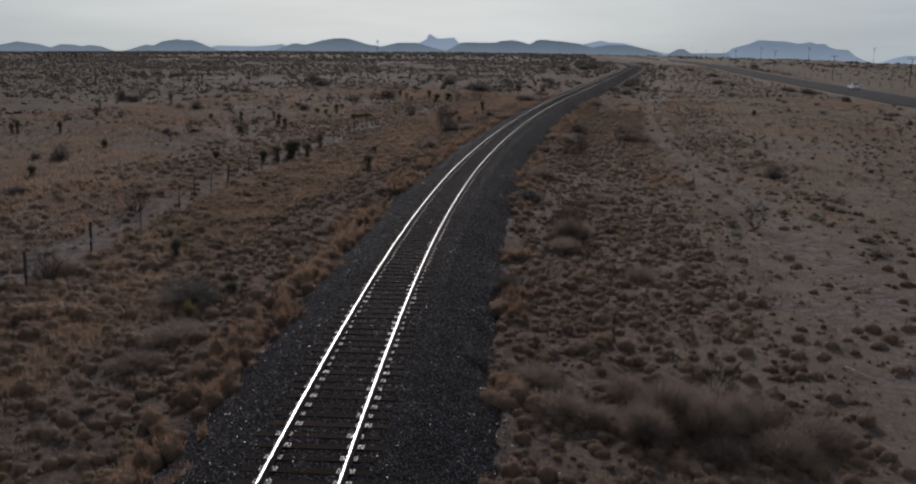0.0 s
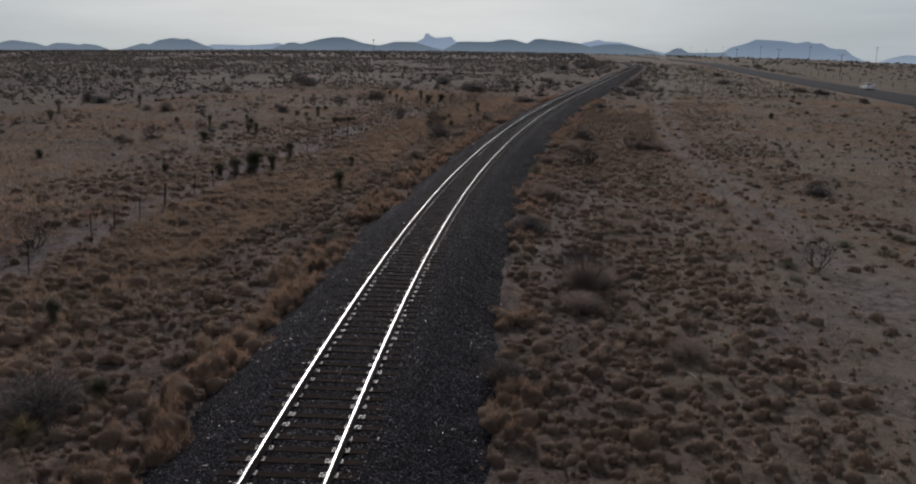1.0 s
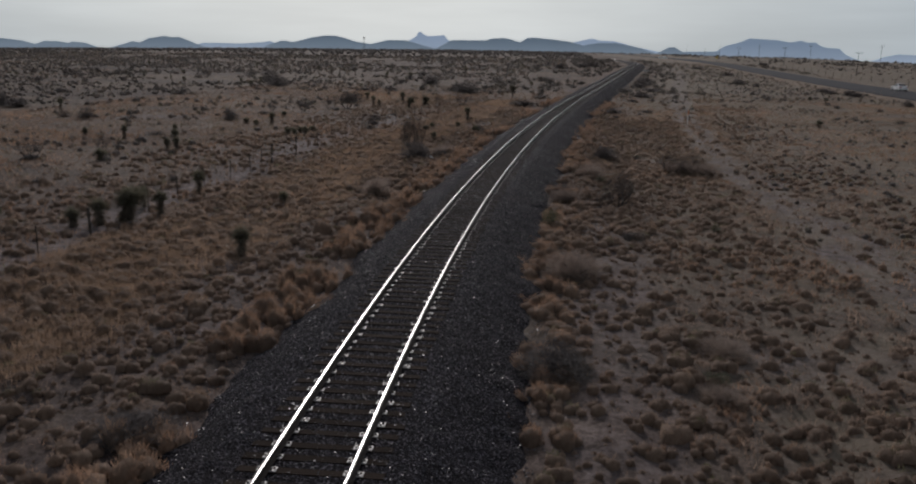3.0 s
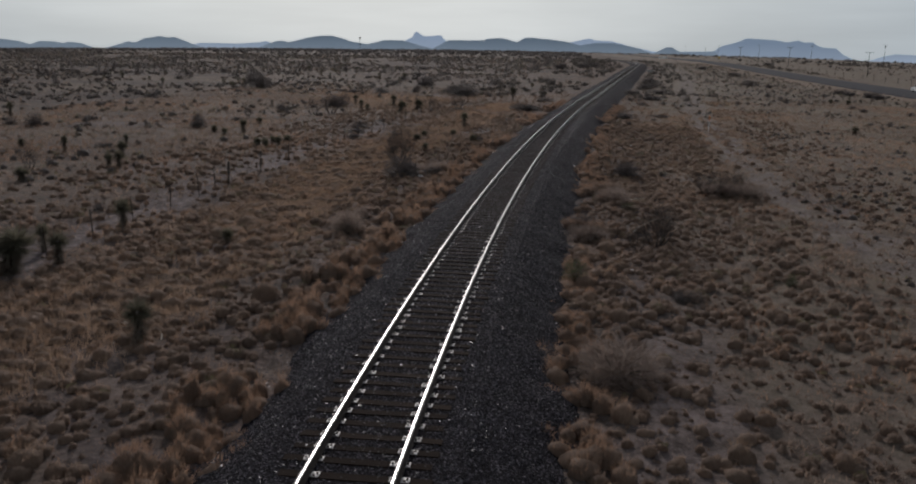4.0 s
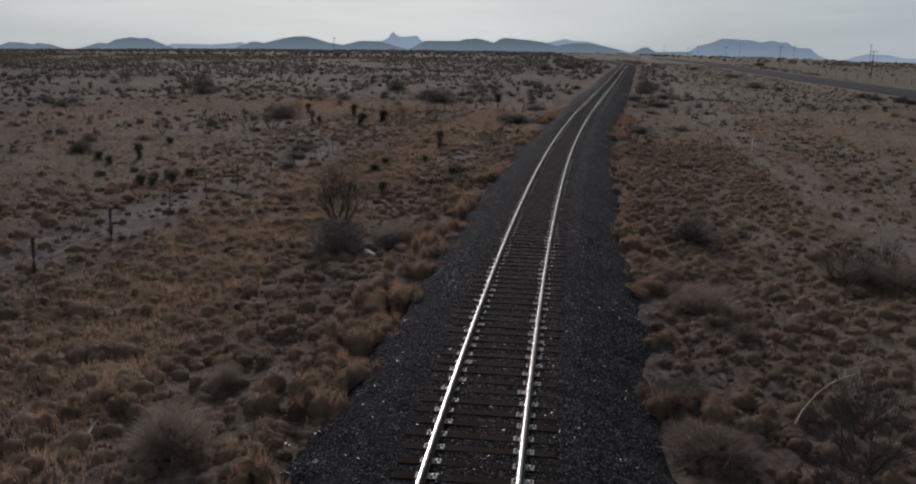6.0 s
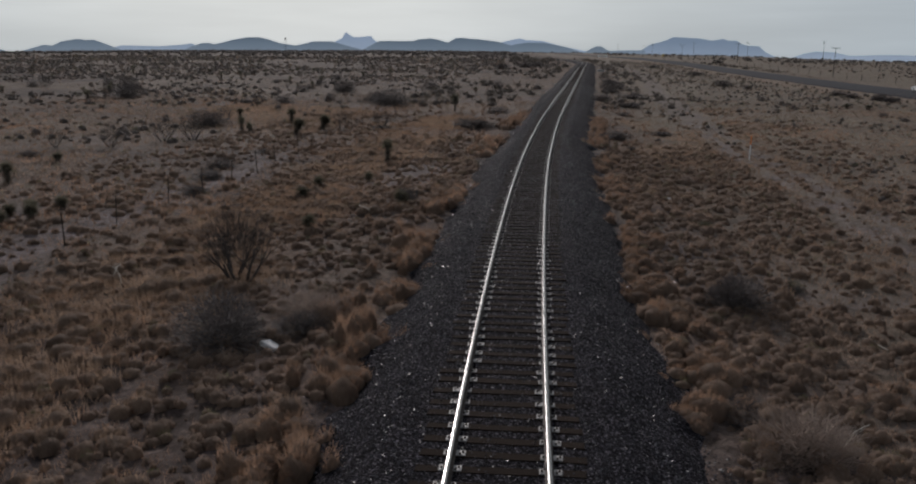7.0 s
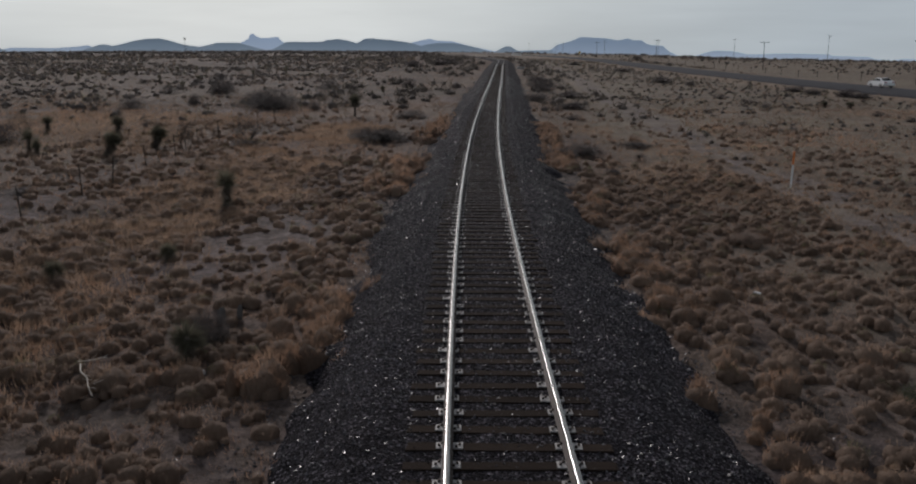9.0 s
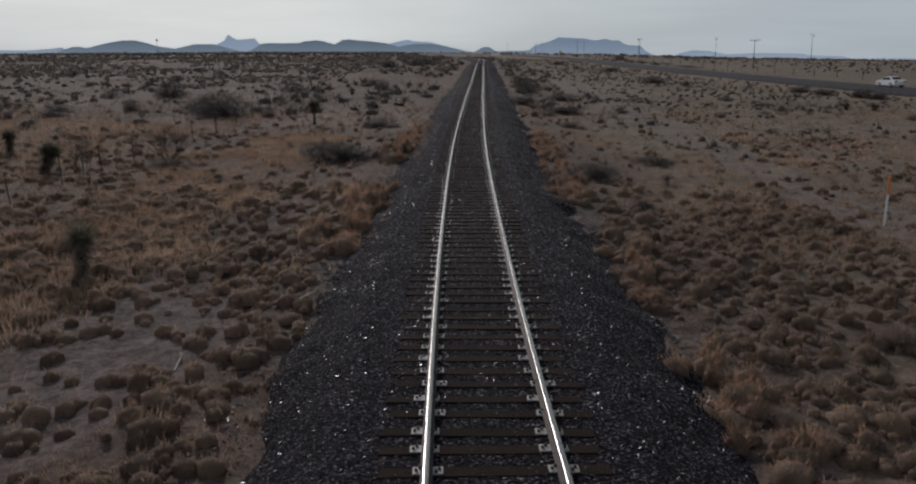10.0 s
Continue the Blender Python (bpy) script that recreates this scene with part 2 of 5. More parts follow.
TAN_TWIG = blade_material("tan_twig", (0.17, 0.132, 0.112), (0.27, 0.213, 0.18), (0.39, 0.315, 0.266), 0.55)
GREY_TWIG = blade_material("grey_twig", (0.06, 0.052, 0.051), (0.105, 0.091, 0.088), (0.168, 0.146, 0.138), 0.3)
DARK_LEAF = blade_material("dark_leaf", (0.042, 0.037, 0.038), (0.068, 0.06, 0.06), (0.11, 0.098, 0.094), 0.25)
YUCCA_LEAF = blade_material("yucca_leaf", (0.095, 0.089, 0.066), (0.155, 0.145, 0.106), (0.25, 0.23, 0.165), 0.35)
YELLOW_LEAF = blade_material("yellow_yucca_leaf", (0.17, 0.138, 0.07), (0.25, 0.205, 0.105), (0.36, 0.3, 0.17), 0.4)
DEAD_LEAF = blade_material("dead_yucca_leaf", (0.12, 0.1, 0.08), (0.18, 0.152, 0.122), (0.26, 0.22, 0.176), 0.35)
BRUSH_LEAF = blade_material("range_brush", (0.075, 0.065, 0.056), (0.12, 0.104, 0.086), (0.185, 0.158, 0.126), 0.3)
GREEN_LEAF = blade_material("green_leaf", (0.05, 0.058, 0.028), (0.085, 0.095, 0.045), (0.14, 0.145, 0.075), 0.3)
BRUSH_HEART = blade_material("brush_heart", (0.095, 0.079, 0.072), (0.145, 0.122, 0.11), (0.21, 0.178, 0.16), 0.4, True)
BARK = plain("grey_bark", (0.068, 0.056, 0.05), 0.9, vary=0.4, scale=14.0)
TIE_WOOD = wood_material("creosoted_wood", (0.016, 0.0113, 0.0088), (0.043, 0.031, 0.0242), (3.0, 40.0, 40.0), 0.95, 0.06)
POST_WOOD = wood_material("weathered_post_wood", (0.05, 0.04, 0.034), (0.12, 0.1, 0.085), (40.0, 40.0, 3.0))
POLE_WOOD = wood_material("pole_wood", (0.05, 0.042, 0.036), (0.09, 0.075, 0.065), (20.0, 20.0, 1.0))
GREY_WOOD = wood_material("bleached_wood", (0.085, 0.078, 0.074), (0.2, 0.185, 0.175), (30.0, 30.0, 3.0))


def steel_material():
    k = Nodes("polished_rail_steel", 0.3, 1.0, 0.5)
    streak = k.noise(1.0, 4.0, 0.6, k.stretch(60.0, 0.6, 1.0))
    k.colour(k.ramp(streak, (0.3, (0.2, 0.197, 0.192)), (0.7, (0.31, 0.305, 0.298))))
    return k.rough(k.fade(streak, 0.3, 0.7, 0.22, 0.32)).m


def rust_material(name, a, b, rough=0.7, metal=0.3):
    k = Nodes(name, rough, metal, 0.4)
    k.colour(k.ramp(k.noise(12.0, 5.0, 0.65), (0.3, a), (0.7, b)))
    return k.bump(k.noise(60.0, 3.0), 0.3, 0.004).m


RAIL_TOP = steel_material()
RAIL_SIDE = rust_material("rail_rust", (0.03, 0.022, 0.018), (0.068, 0.051, 0.042), 0.75, 0.1)
PLATE = rust_material("plate_steel", (0.25, 0.236, 0.225), (0.4, 0.385, 0.368), 0.5, 0.0)
SPIKE = rust_material("spike_rust", (0.03, 0.022, 0.018), (0.06, 0.045, 0.036), 0.75, 0.3)
WIRE = rust_material("fence_wire", (0.08, 0.07, 0.062), (0.16, 0.145, 0.13), 0.6, 0.6)
ASPHALT = plain("worn_asphalt", (0.036, 0.036, 0.042), 0.95, spec=0.12, vary=0.18, scale=0.6)
WHITE_PAINT = plain("white_paint", (0.74, 0.74, 0.73), 0.5, vary=0.06)
ORANGE_PAINT = plain("orange_paint", (0.62, 0.2, 0.06), 0.55, vary=0.12)
YELLOW_PAINT = plain("yellow_sign_paint", (0.62, 0.42, 0.05), 0.5, vary=0.1)
WHITE_SCRAP = plain("dirty_white_scrap", (0.6, 0.6, 0.6), 0.8, vary=0.2, scale=9.0)
PALE_STALK = plain("bleached_stalk", (0.5, 0.45, 0.38), 0.8, vary=0.2, scale=9.0)
CAR_PAINT = plain("white_car_paint", (0.78, 0.78, 0.78), 0.25, spec=0.5, vary=0.02)
CAR_GLASS = plain("dark_car_glass", (0.02, 0.022, 0.025), 0.08, spec=0.6, vary=0.1)
TYRE = plain("tyre_rubber", (0.02, 0.02, 0.02), 0.85, vary=0.2)
CHROME = plain("alloy_rim", (0.5, 0.5, 0.5), 0.3, 0.9, 0.5, vary=0.1)
RED_LENS = plain("red_lens", (0.3, 0.015, 0.012), 0.2, vary=0.1)
CERAMIC = plain("insulator_ceramic", (0.25, 0.2, 0.17), 0.3, vary=0.1)
CONCRETE = plain("grey_concrete", (0.3, 0.29, 0.28), 0.9, vary=0.15)


def haze_glow_material(name, low, high, z0, z1):
    """Far land, a plain glowing backdrop: kilometres of air painted in as haze, paler at its foot."""
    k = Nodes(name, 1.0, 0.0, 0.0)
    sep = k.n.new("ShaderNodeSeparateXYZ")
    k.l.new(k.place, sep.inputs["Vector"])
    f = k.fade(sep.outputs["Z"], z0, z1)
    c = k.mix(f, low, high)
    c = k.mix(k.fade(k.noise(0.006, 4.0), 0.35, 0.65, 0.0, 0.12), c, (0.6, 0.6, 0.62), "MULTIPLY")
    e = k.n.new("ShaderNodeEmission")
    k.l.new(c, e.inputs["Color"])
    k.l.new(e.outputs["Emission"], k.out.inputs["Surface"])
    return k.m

# ---- the plan: line of the track, its grade, the land beside it ----
TRACK_Y = np.array([-80, -20, 0, 15, 30, 45, 60, 75, 90, 105, 125, 160, 200, 250, 285, 310, 332, 352, 378, 410, 440, 480, 520.0])
TRACK_X = np.array([14.5, 0.38, -2.3, -3.75, -4.7, -5.1, -4.98, -4.45, -3.62, -2.55, -0.72, 3.2, 7.99, 13.95, 18.1, 21.2, 24.0, 25.7, 24.6, 19.5, 11.5, -3, -20])
GRADE_Y = np.array([-80, -20, 30, 60, 90, 120, 160, 210, 260, 285, 331, 350, 377, 410, 700, 1500, 6000.0])
GRADE_Z = np.array([2.2, 2.78, 3.22, 3.5, 3.75, 3.98, 4.44, 5.06, 5.75, 6.05, 6.75, 7.05, 7.5, 7.8, 7.8, 7.6, 7.6])
rng = np.random.default_rng(7)


def glide(keys, values, y):
    y = np.asarray(y, float)
    m = np.gradient(values, keys)
    i = np.clip(np.searchsorted(keys, y) - 1, 0, len(keys) - 2)
    h = keys[i + 1] - keys[i]
    t = np.clip((y - keys[i]) / h, 0, 1)
    return ((2 * t**3 - 3 * t**2 + 1) * values[i] + (t**3 - 2 * t**2 + t) * h * m[i]
            + (3 * t**2 - 2 * t**3) * values[i + 1] + (t**3 - t**2) * h * m[i + 1])


def track_x(y):
    return glide(TRACK_Y, TRACK_X, y)


def rail_z(y):
    return glide(GRADE_Y, GRADE_Z, y)


def step(a, b, x):
    t = np.clip((np.asarray(x, float) - a) / (b - a), 0, 1)
    return t * t * (3 - 2 * t)


def lattice(i, j, seed):
    h = (i.astype(np.int64) * 374761393 + j.astype(np.int64) * 668265263 + seed * 982451653) & 0x7FFFFFFF
    h = ((h ^ (h >> 13)) * 1274126177) & 0x7FFFFFFF
    return ((h ^ (h >> 16)) & 0xFFFF) / 65535.0


def wave(x, y, size, seed=1):
    """Smooth value noise from 0 to 1 with hills of that size in metres."""
    x, y = np.asarray(x, float) / size, np.asarray(y, float) / size
    i, j = np.floor(x), np.floor(y)
    fx, fy = x - i, y - j
    fx, fy = fx * fx * (3 - 2 * fx), fy * fy * (3 - 2 * fy)
    a, b = lattice(i, j, seed), lattice(i + 1, j, seed)
    c, d = lattice(i, j + 1, seed), lattice(i + 1, j + 1, seed)
    return (a * (1 - fx) + b * fx) * (1 - fy) + (c * (1 - fx) + d * fx) * fy


def beside(x, y):
    """Metres to the right of the track's middle."""
    return np.asarray(x, float) - track_x(np.minimum(y, 330))


def ground_z(x, y):
    u = beside(x, y)
    near = step(2.0, 6.0, np.abs(u))
    z = rail_z(y) - 1.12 - 0.38 * step(3.5, 11, u) - 0.25 * step(25, 55, u) + 0.05 * step(12, 22, -u) + 0.22 * step(10, 4, -u) * step(0, 2, -u)
    z = z + hummock(x, y) * step(2.8, 4.2, np.abs(u)) * step(26, 15, np.abs(u)) * step(170, 130, y) * 0.17
    z = z + near * ((wave(x, y, 2.6, 3) - 0.5) * 0.12 + (wave(x, y, 1.1, 9) - 0.5) * 0.07 + (wave(x, y, 21, 5) - 0.5) * 0.3)
    z = z + step(60, 300, np.abs(u)) * (wave(x, y, 120, 6) - 0.5) * 0.9
    # the far plain swells ahead and sinks away to both sides, then falls off behind its crest
    off, far = np.hypot(x, y - 50), np.degrees(np.arctan2(x, y - 50))
    swell = np.interp(far, [-60, -36, -22, -8, 5, 15, 21, 33, 60], [-4, -2.8, 3, 5.5, 5.6, 3, -1.5, -5.7, -6])
    return z + swell * np.clip((off - 250) / 1000, 0, 1) - np.maximum(off - 1300, 0) * 0.0056


def hummock(x, y):
    """Low cushions of grown-in grass, from 0 between them to 1 on their tops."""
    h = wave(x, y, 0.62, 41) * 0.62 + wave(x, y, 0.33, 42) * 0.38
    return step(0.36, 0.66, h) * (1 - 0.85 * bare_share(x, y)) * (0.45 + 0.55 * wave(x, y, 6.0, 43))


def lane_x(y):
    """The middle of the dirt track east of the line."""
    return np.interp(y, [20, 40, 50, 60, 90, 108, 122, 135, 157, 200, 300], [13.2, 13.2, 12.3, 11.9, 11.7, 12.6, 13.5, 14.8, 17, 22, 36])


def bare_share(x, y):
    """Where the soil lies open: the dirt track, the path along the fence, odd patches."""
    ragged = (wave(x, y, 1.7, 11) - 0.5) * 1.6
    lane = 0.92 * step(2.0, 0.8, np.abs(x - lane_x(y)) + ragged)
    lane = np.maximum(lane, step(4.2, 2.2, np.abs(x - 13.2) + ragged * 1.6) * step(47, 36, y) * 0.72)
    middle = step(0.5, 0.1, np.abs(x - lane_x(y)) + ragged * 0.4) * 0.6 * step(44, 54, y)
    fence = step(1.8, 0.5, np.abs(x - fence_x(y) + 1.0) + ragged) * np.clip(0.3 + 0.7 * wave(x, y, 6.0, 15), 0, 1) * step(135, 110, y)
    strip = step(1.9, 0.5, np.abs(x - 1.0 - 0.05 * (y - 45)) + ragged) * step(30, 38, y) * step(62, 54, y) * 0.45
    fence = np.maximum(fence, strip)
    patch = step(0.7, 0.84, wave(x, y, 9.0, 13) * 0.65 + wave(x, y, 3.0, 14) * 0.35)
    return np.clip(np.maximum.reduce([lane - middle, fence, patch * 0.55]), 0, 1)


def meadow(x, y):
    """The close stand of straw-coloured grass between the fence path and the line, with some more beyond the path."""
    u = beside(x, y) + (wave(x, y, 3.0, 61) - 0.5) * 3.2
    band = step(-14.6, -12.6, u) * step(-7.0, -9.2, u) * step(0.22, 0.5, wave(x, y, 9.0, 62) * 0.7 + wave(x, y, 2.0, 64) * 0.3)
    beyond = step(-17.5, -20, u) * step(-42, -34, u) * step(0.4, 0.6, wave(x, y * 0.7, 12.0, 63))
    east = step(5.5, 8, u) * step(19, 14, u) * step(75, 95, y) * step(0.3, 0.6, wave(x, y, 7.0, 66)) * 0.8
    return np.maximum.reduce([band, beyond * 0.8, east]) * (1 - bare_share(x, y))


def fence_x(y):
    return np.interp(y, [0, 21, 27, 48, 62, 77, 95, 110, 120, 137, 220], [-16.6, -18.2, -18.7, -20.0, -20.5, -20.2, -19.6, -18.2, -17.5, -16.2, -8.5])


def obj(name, mesh, parent=None, label=""):
    ob = new(name, mesh)
    if parent is not None:
        ob.parent = parent
    if label:
        ob["label"] = label
    return ob


def empty(name, x=0.0, y=0.0, z=0.0, turn=0.0):
    ob = new(name)
    ob.matrix_basis = pose(x, y, z, 0, 0, turn)
    return ob


def sheet(name, corners, faces, *materials, smooth=False):
    """A mesh from arrays of corners and of faces with one number of sides."""
    corners, faces = np.asarray(corners, np.float32), np.asarray(faces, np.int32)
    me = bpy.data.meshes.new(name)
    n, k = faces.shape
    me.vertices.add(len(corners))
    me.vertices.foreach_set("co", corners.ravel())
    me.loops.add(n * k)
    me.loops.foreach_set("vertex_index", faces.ravel())
    me.polygons.add(n)
    me.polygons.foreach_set("loop_start", np.arange(0, n * k, k, dtype=np.int32))
    me.polygons.foreach_set("use_smooth", np.full(n, smooth))
    me.update(calc_edges=True)
    for m in materials:
        me.materials.append(m)
    return me


def grid_faces(rows, cols):
    i = np.arange(rows - 1)[:, None] * cols + np.arange(cols - 1)[None, :]
    return np.stack([i, i + 1, i + cols + 1, i + cols], -1).reshape(-1, 4)


def pipe(bm, pts, radii, sides=6):
    """One tapered skin through several places."""
    last = None
    for i, (p, r) in enumerate(zip(pts, radii)):
        w = Vector(pts[min(i + 1, len(pts) - 1)]) - Vector(pts[max(i - 1, 0)])
        q = w.to_track_quat("Z", "Y").to_matrix()
        ring = [bm.verts.new(Vector(p) + q @ Vector((r * math.cos(2 * math.pi * k / sides), r * math.sin(2 * math.pi * k / sides), 0))) for k in range(sides)]
        if last:
            for k in range(sides):
                j = (k + 1) % sides
                bm.faces.new((last[k], last[j], ring[j], ring[k]))
        else:
            bm.faces.new(ring[::-1])
        last = ring
    bm.faces.new(last)


def shape(name, bm, *materials, smooth=False):
    me = bpy.data.meshes.new(name)
    for f in bm.faces:
        f.smooth = smooth
    bm.to_mesh(me)
    bm.free()
    for m in materials:
        me.materials.append(m)
    return me


def box(bm, sx, sy, sz, x=0.0, y=0.0, z=0.0, bevel=0.0, turn=None):
    made = bmesh.ops.create_cube(bm, size=1.0)["verts"]
    m = Matrix.Translation((x, y, z)) @ (turn or Matrix()) @ Matrix.Diagonal((sx, sy, sz, 1))
    bmesh.ops.transform(bm, matrix=m, verts=made)
    if bevel:
        edges = list({e for v in made for e in v.link_edges})
        bmesh.ops.bevel(bm, geom=edges, offset=bevel, segments=1, affect="EDGES")
    return made


def tube(bm, a, b, ra, rb, sides=6, caps=True):
    """A tapered stick between two places."""
    a, b = Vector(a), Vector(b)
    q = (b - a).to_track_quat("Z", "Y").to_matrix()
    rings = []
    for p, r in ((a, ra), (b, rb)):
        rings.append([bm.verts.new(p + q @ Vector((r * math.cos(2 * math.pi * i / sides), r * math.sin(2 * math.pi * i / sides), 0))) for i in range(sides)])
    for i in range(sides):
        j = (i + 1) % sides
        bm.faces.new((rings[0][i], rings[0][j], rings[1][j], rings[1][i]))
    if caps:
        bm.faces.new(rings[1])
        bm.faces.new(rings[0][::-1])


# ---- ground: one sheet to the horizon ----
def spread(fine, *grow):
    out = list(fine)
    for end, s in grow:
        while out[-1] < end:
            out.append(out[-1] + s)
            s *= 1.12 if end > 900 else 1.0
    return np.array(out)


half = np.concatenate([np.arange(0, 3, 0.6), spread(np.arange(3, 13, 0.33), (20, 0.6), (46, 1.3), (140, 6.0), (4900, 12.0))])
gu = np.concatenate([-half[:0:-1], half])
gy = np.concatenate([np.arange(-60, 6, 3.0), spread(np.arange(6, 125, 0.43), (175, 0.8), (330, 3.0), (700, 10.0), (4900, 20.0))])
gy = np.concatenate([[-4900, -1500, -400, -150], gy])
GU, GY = np.meshgrid(gu, gy)
GX = GU + track_x(np.clip(GY, -80, 330))
me = sheet("ground", np.stack([GX, GY, ground_z(GX, GY)], -1).reshape(-1, 3), grid_faces(len(gy), len(gu)), SOIL, smooth=True)
for key, values in (("bare", bare_share(GX, GY) * step(75, 35, np.abs(GU))), ("grown", hummock(GX, GY)), ("verge", 0.85 * step(4.6, 2.4, np.abs(GX - 56.2) + (wave(GX, GY, 9, 17) - 0.5) * 4.0)),
                    ("east", step(5.5, 11, GU)), ("west", step(-14, -20, GU)), ("far", step(0, 40, np.hypot(np.maximum(np.abs(GU) - 8, 0), np.maximum(GY - 110, 0))) * (1 - 0.8 * bare_share(GX, GY) * step(60, 30, np.abs(GU)) * step(250, 150, GY)))):
    at = me.attributes.new(key, "FLOAT", "POINT")
    at.data.foreach_set("value", np.asarray(values, np.float32).ravel())
tagged(obj("ground", me), "dry tan desert soil with litter and bare dirt tracks", "ground", kind="structure")

# ---- ballast bed ----
def bed_z(u, y, x):
    a = np.abs(u)
    crib = -0.2 + 0.013 * step(1.34, 1.24, a)
    slope = (a - 1.85 - 0.35 * (wave(x, y, 7, 21) - 0.5) - (0.5 * (wave(x, y, 1.9, 24) - 0.5) + 0.4 * (wave(x, y, 0.8, 25) - 0.5)) * step(2.3, 3.3, a)) * 0.5
    return rail_z(y) + crib - np.maximum(slope, 0) + (wave(x, y, 0.35, 22) - 0.5) * (0.02 + 0.04 * step(1.2, 1.5, a)) + (wave(x, y, 1.8, 23) - 0.5) * 0.08 * step(1.4, 2.2, a)


bu = np.arange(-4.4, 4.41, 0.2)
by = np.concatenate([np.arange(-25, 160, 0.4), np.arange(160, 430, 2.0)])
BU, BY = np.meshgrid(bu, by)
slant = np.gradient(track_x(by), by)[:, None]
long_ = np.sqrt(1 + slant**2)
BX, BY2 = track_x(BY) + BU / long_, BY - BU * slant / long_
me = sheet("ballast_bed", np.stack([BX, BY2, bed_z(BU, BY, BX)], -1).reshape(-1, 3), grid_faces(len(by), len(bu)), BALLAST, smooth=False)
tagged(obj("ballast_bed", me), "dark grey crushed-stone ballast bank under the track", "track bed", kind="structure")

# ---- highway ----
def road_x(y):
    return 66.0 + 0.0 * y


ry = np.concatenate([np.arange(-200, 500, 5.0), np.arange(500, 2600, 40.0)])
ru = np.array([-6.2, -5.6, -5.2, -2.0, 0.0, 2.0, 5.2, 5.6, 6.2])
RU, RYY = np.meshgrid(ru, ry)
crown = np.where(np.abs(RU) > 5.9, -0.5, np.where(np.abs(RU) > 5.4, 0.18, 0.34 - np.abs(RU) * 0.02))
flat = ground_z(road_x(ry), ry)[:, None] * 1.0
flat = np.convolve(np.pad(flat[:, 0], 4, mode="edge"), np.ones(9) / 9, "valid")[:, None]
me = sheet("road", np.stack([road_x(RYY) + RU, RYY, flat + crown], -1).reshape(-1, 3), grid_faces(len(ry), len(ru)), ASPHALT, smooth=True)
tagged(obj("road", me), "worn grey two-lane asphalt highway through the desert", "road", kind="structure")


# ---- mountains on the horizon ----
def mountain(name, label, far, skyline, low, high, rugged=1.0, seed=1, foot=-45.0):
    """A ridge at that distance; its skyline is given as degrees east of north and degrees above level."""
    az = np.radians(np.array([a for a, _ in skyline], float))
    el = np.radians(np.array([e for _, e in skyline], float))
    fine = np.linspace(az[0], az[-1], 150)
    up = 9.0 + far * np.tan(np.interp(fine, az, el))
    up = up + (wave(fine * far / 60.0, fine * 0, 1.0, seed) - 0.5) * 14.0 * rugged * step(0, 0.06, np.minimum(fine - fine[0], fine[-1] - fine) / (fine[-1] - fine[0]))
    rows = []
    for s in np.linspace(0, 1, 9):
        gully = 1 + 0.12 * (wave(fine * far / 45.0, fine * 0 + s, 1.0, seed + 3) - 0.5) * (1 - s)
        d = far - 260 * (1 - s) * gully
        rows.append(np.stack([-3 + d * np.sin(fine), 50 + d * np.cos(fine), foot + (up - foot) * s ** 0.75], -1))
    back = rows[-1].copy()
    back[:, 2] = foot
    back[:, 1] += 150
    rows.append(back)
    me = sheet(name, np.concatenate(rows), grid_faces(len(rows), len(fine)), haze_glow_material(name + "_haze_glow", low, high, 5.0, 75.0), smooth=True)
    return tagged(obj(name, me), label, "mountain", kind="structure")


# haze painted into the ridges' glow: skyline colour, then the paler foot
HAZE_BLUE, HAZE_BLUE_FOOT = (0.41, 0.515, 0.655), (0.55, 0.655, 0.79)
HAZE_NEAR, HAZE_NEAR_FOOT = (0.255, 0.325, 0.4), (0.4, 0.485, 0.57)
HAZE_PALE, HAZE_PALE_FOOT = (0.56, 0.68, 0.85), (0.66, 0.77, 0.91)
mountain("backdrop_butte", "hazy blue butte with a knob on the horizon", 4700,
         [(-11.42, 0.17), (-10.52, 0.61), (-9.86, 0.93), (-9.75, 1.17), (-9.59, 1.27), (-9.35, 1.09), (-9.08, 0.98), (-7.99, 1.05), (-7.83, 0.84), (-7.63, 0.69), (-7.12, 0.31), (-6.8, 0.0)], HAZE_PALE_FOOT, HAZE_PALE, 0.15, 4)
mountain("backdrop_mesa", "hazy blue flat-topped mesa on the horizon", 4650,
         [(8.6, -0.1), (9.08, 0.13), (9.67, 0.32), (10.11, 0.62), (10.84, 0.83), (11.28, 0.99), (11.59, 1.12), (12.8, 1.06), (13.25, 1.04), (13.98, 0.92), (14.64, 1.02), (14.99, 0.9), (15.49, 0.91), (15.77, 0.71), (16.15, 0.62), (16.84, 0.59), (17.27, 0.22), (17.74, 0.0), (18.6, -0.3)], HAZE_BLUE_FOOT, HAZE_BLUE, 0.2, 5)
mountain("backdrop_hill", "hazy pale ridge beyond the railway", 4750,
         [(-0.6, 0.3), (0.08, 0.56), (0.64, 0.76), (1.78, 0.99), (2.16, 0.89), (3.19, 0.84), (4.71, 0.48), (5.96, 0.23), (9.61, 0.18), (11.0, -0.1)], HAZE_PALE_FOOT, HAZE_PALE, 0.15, 6)
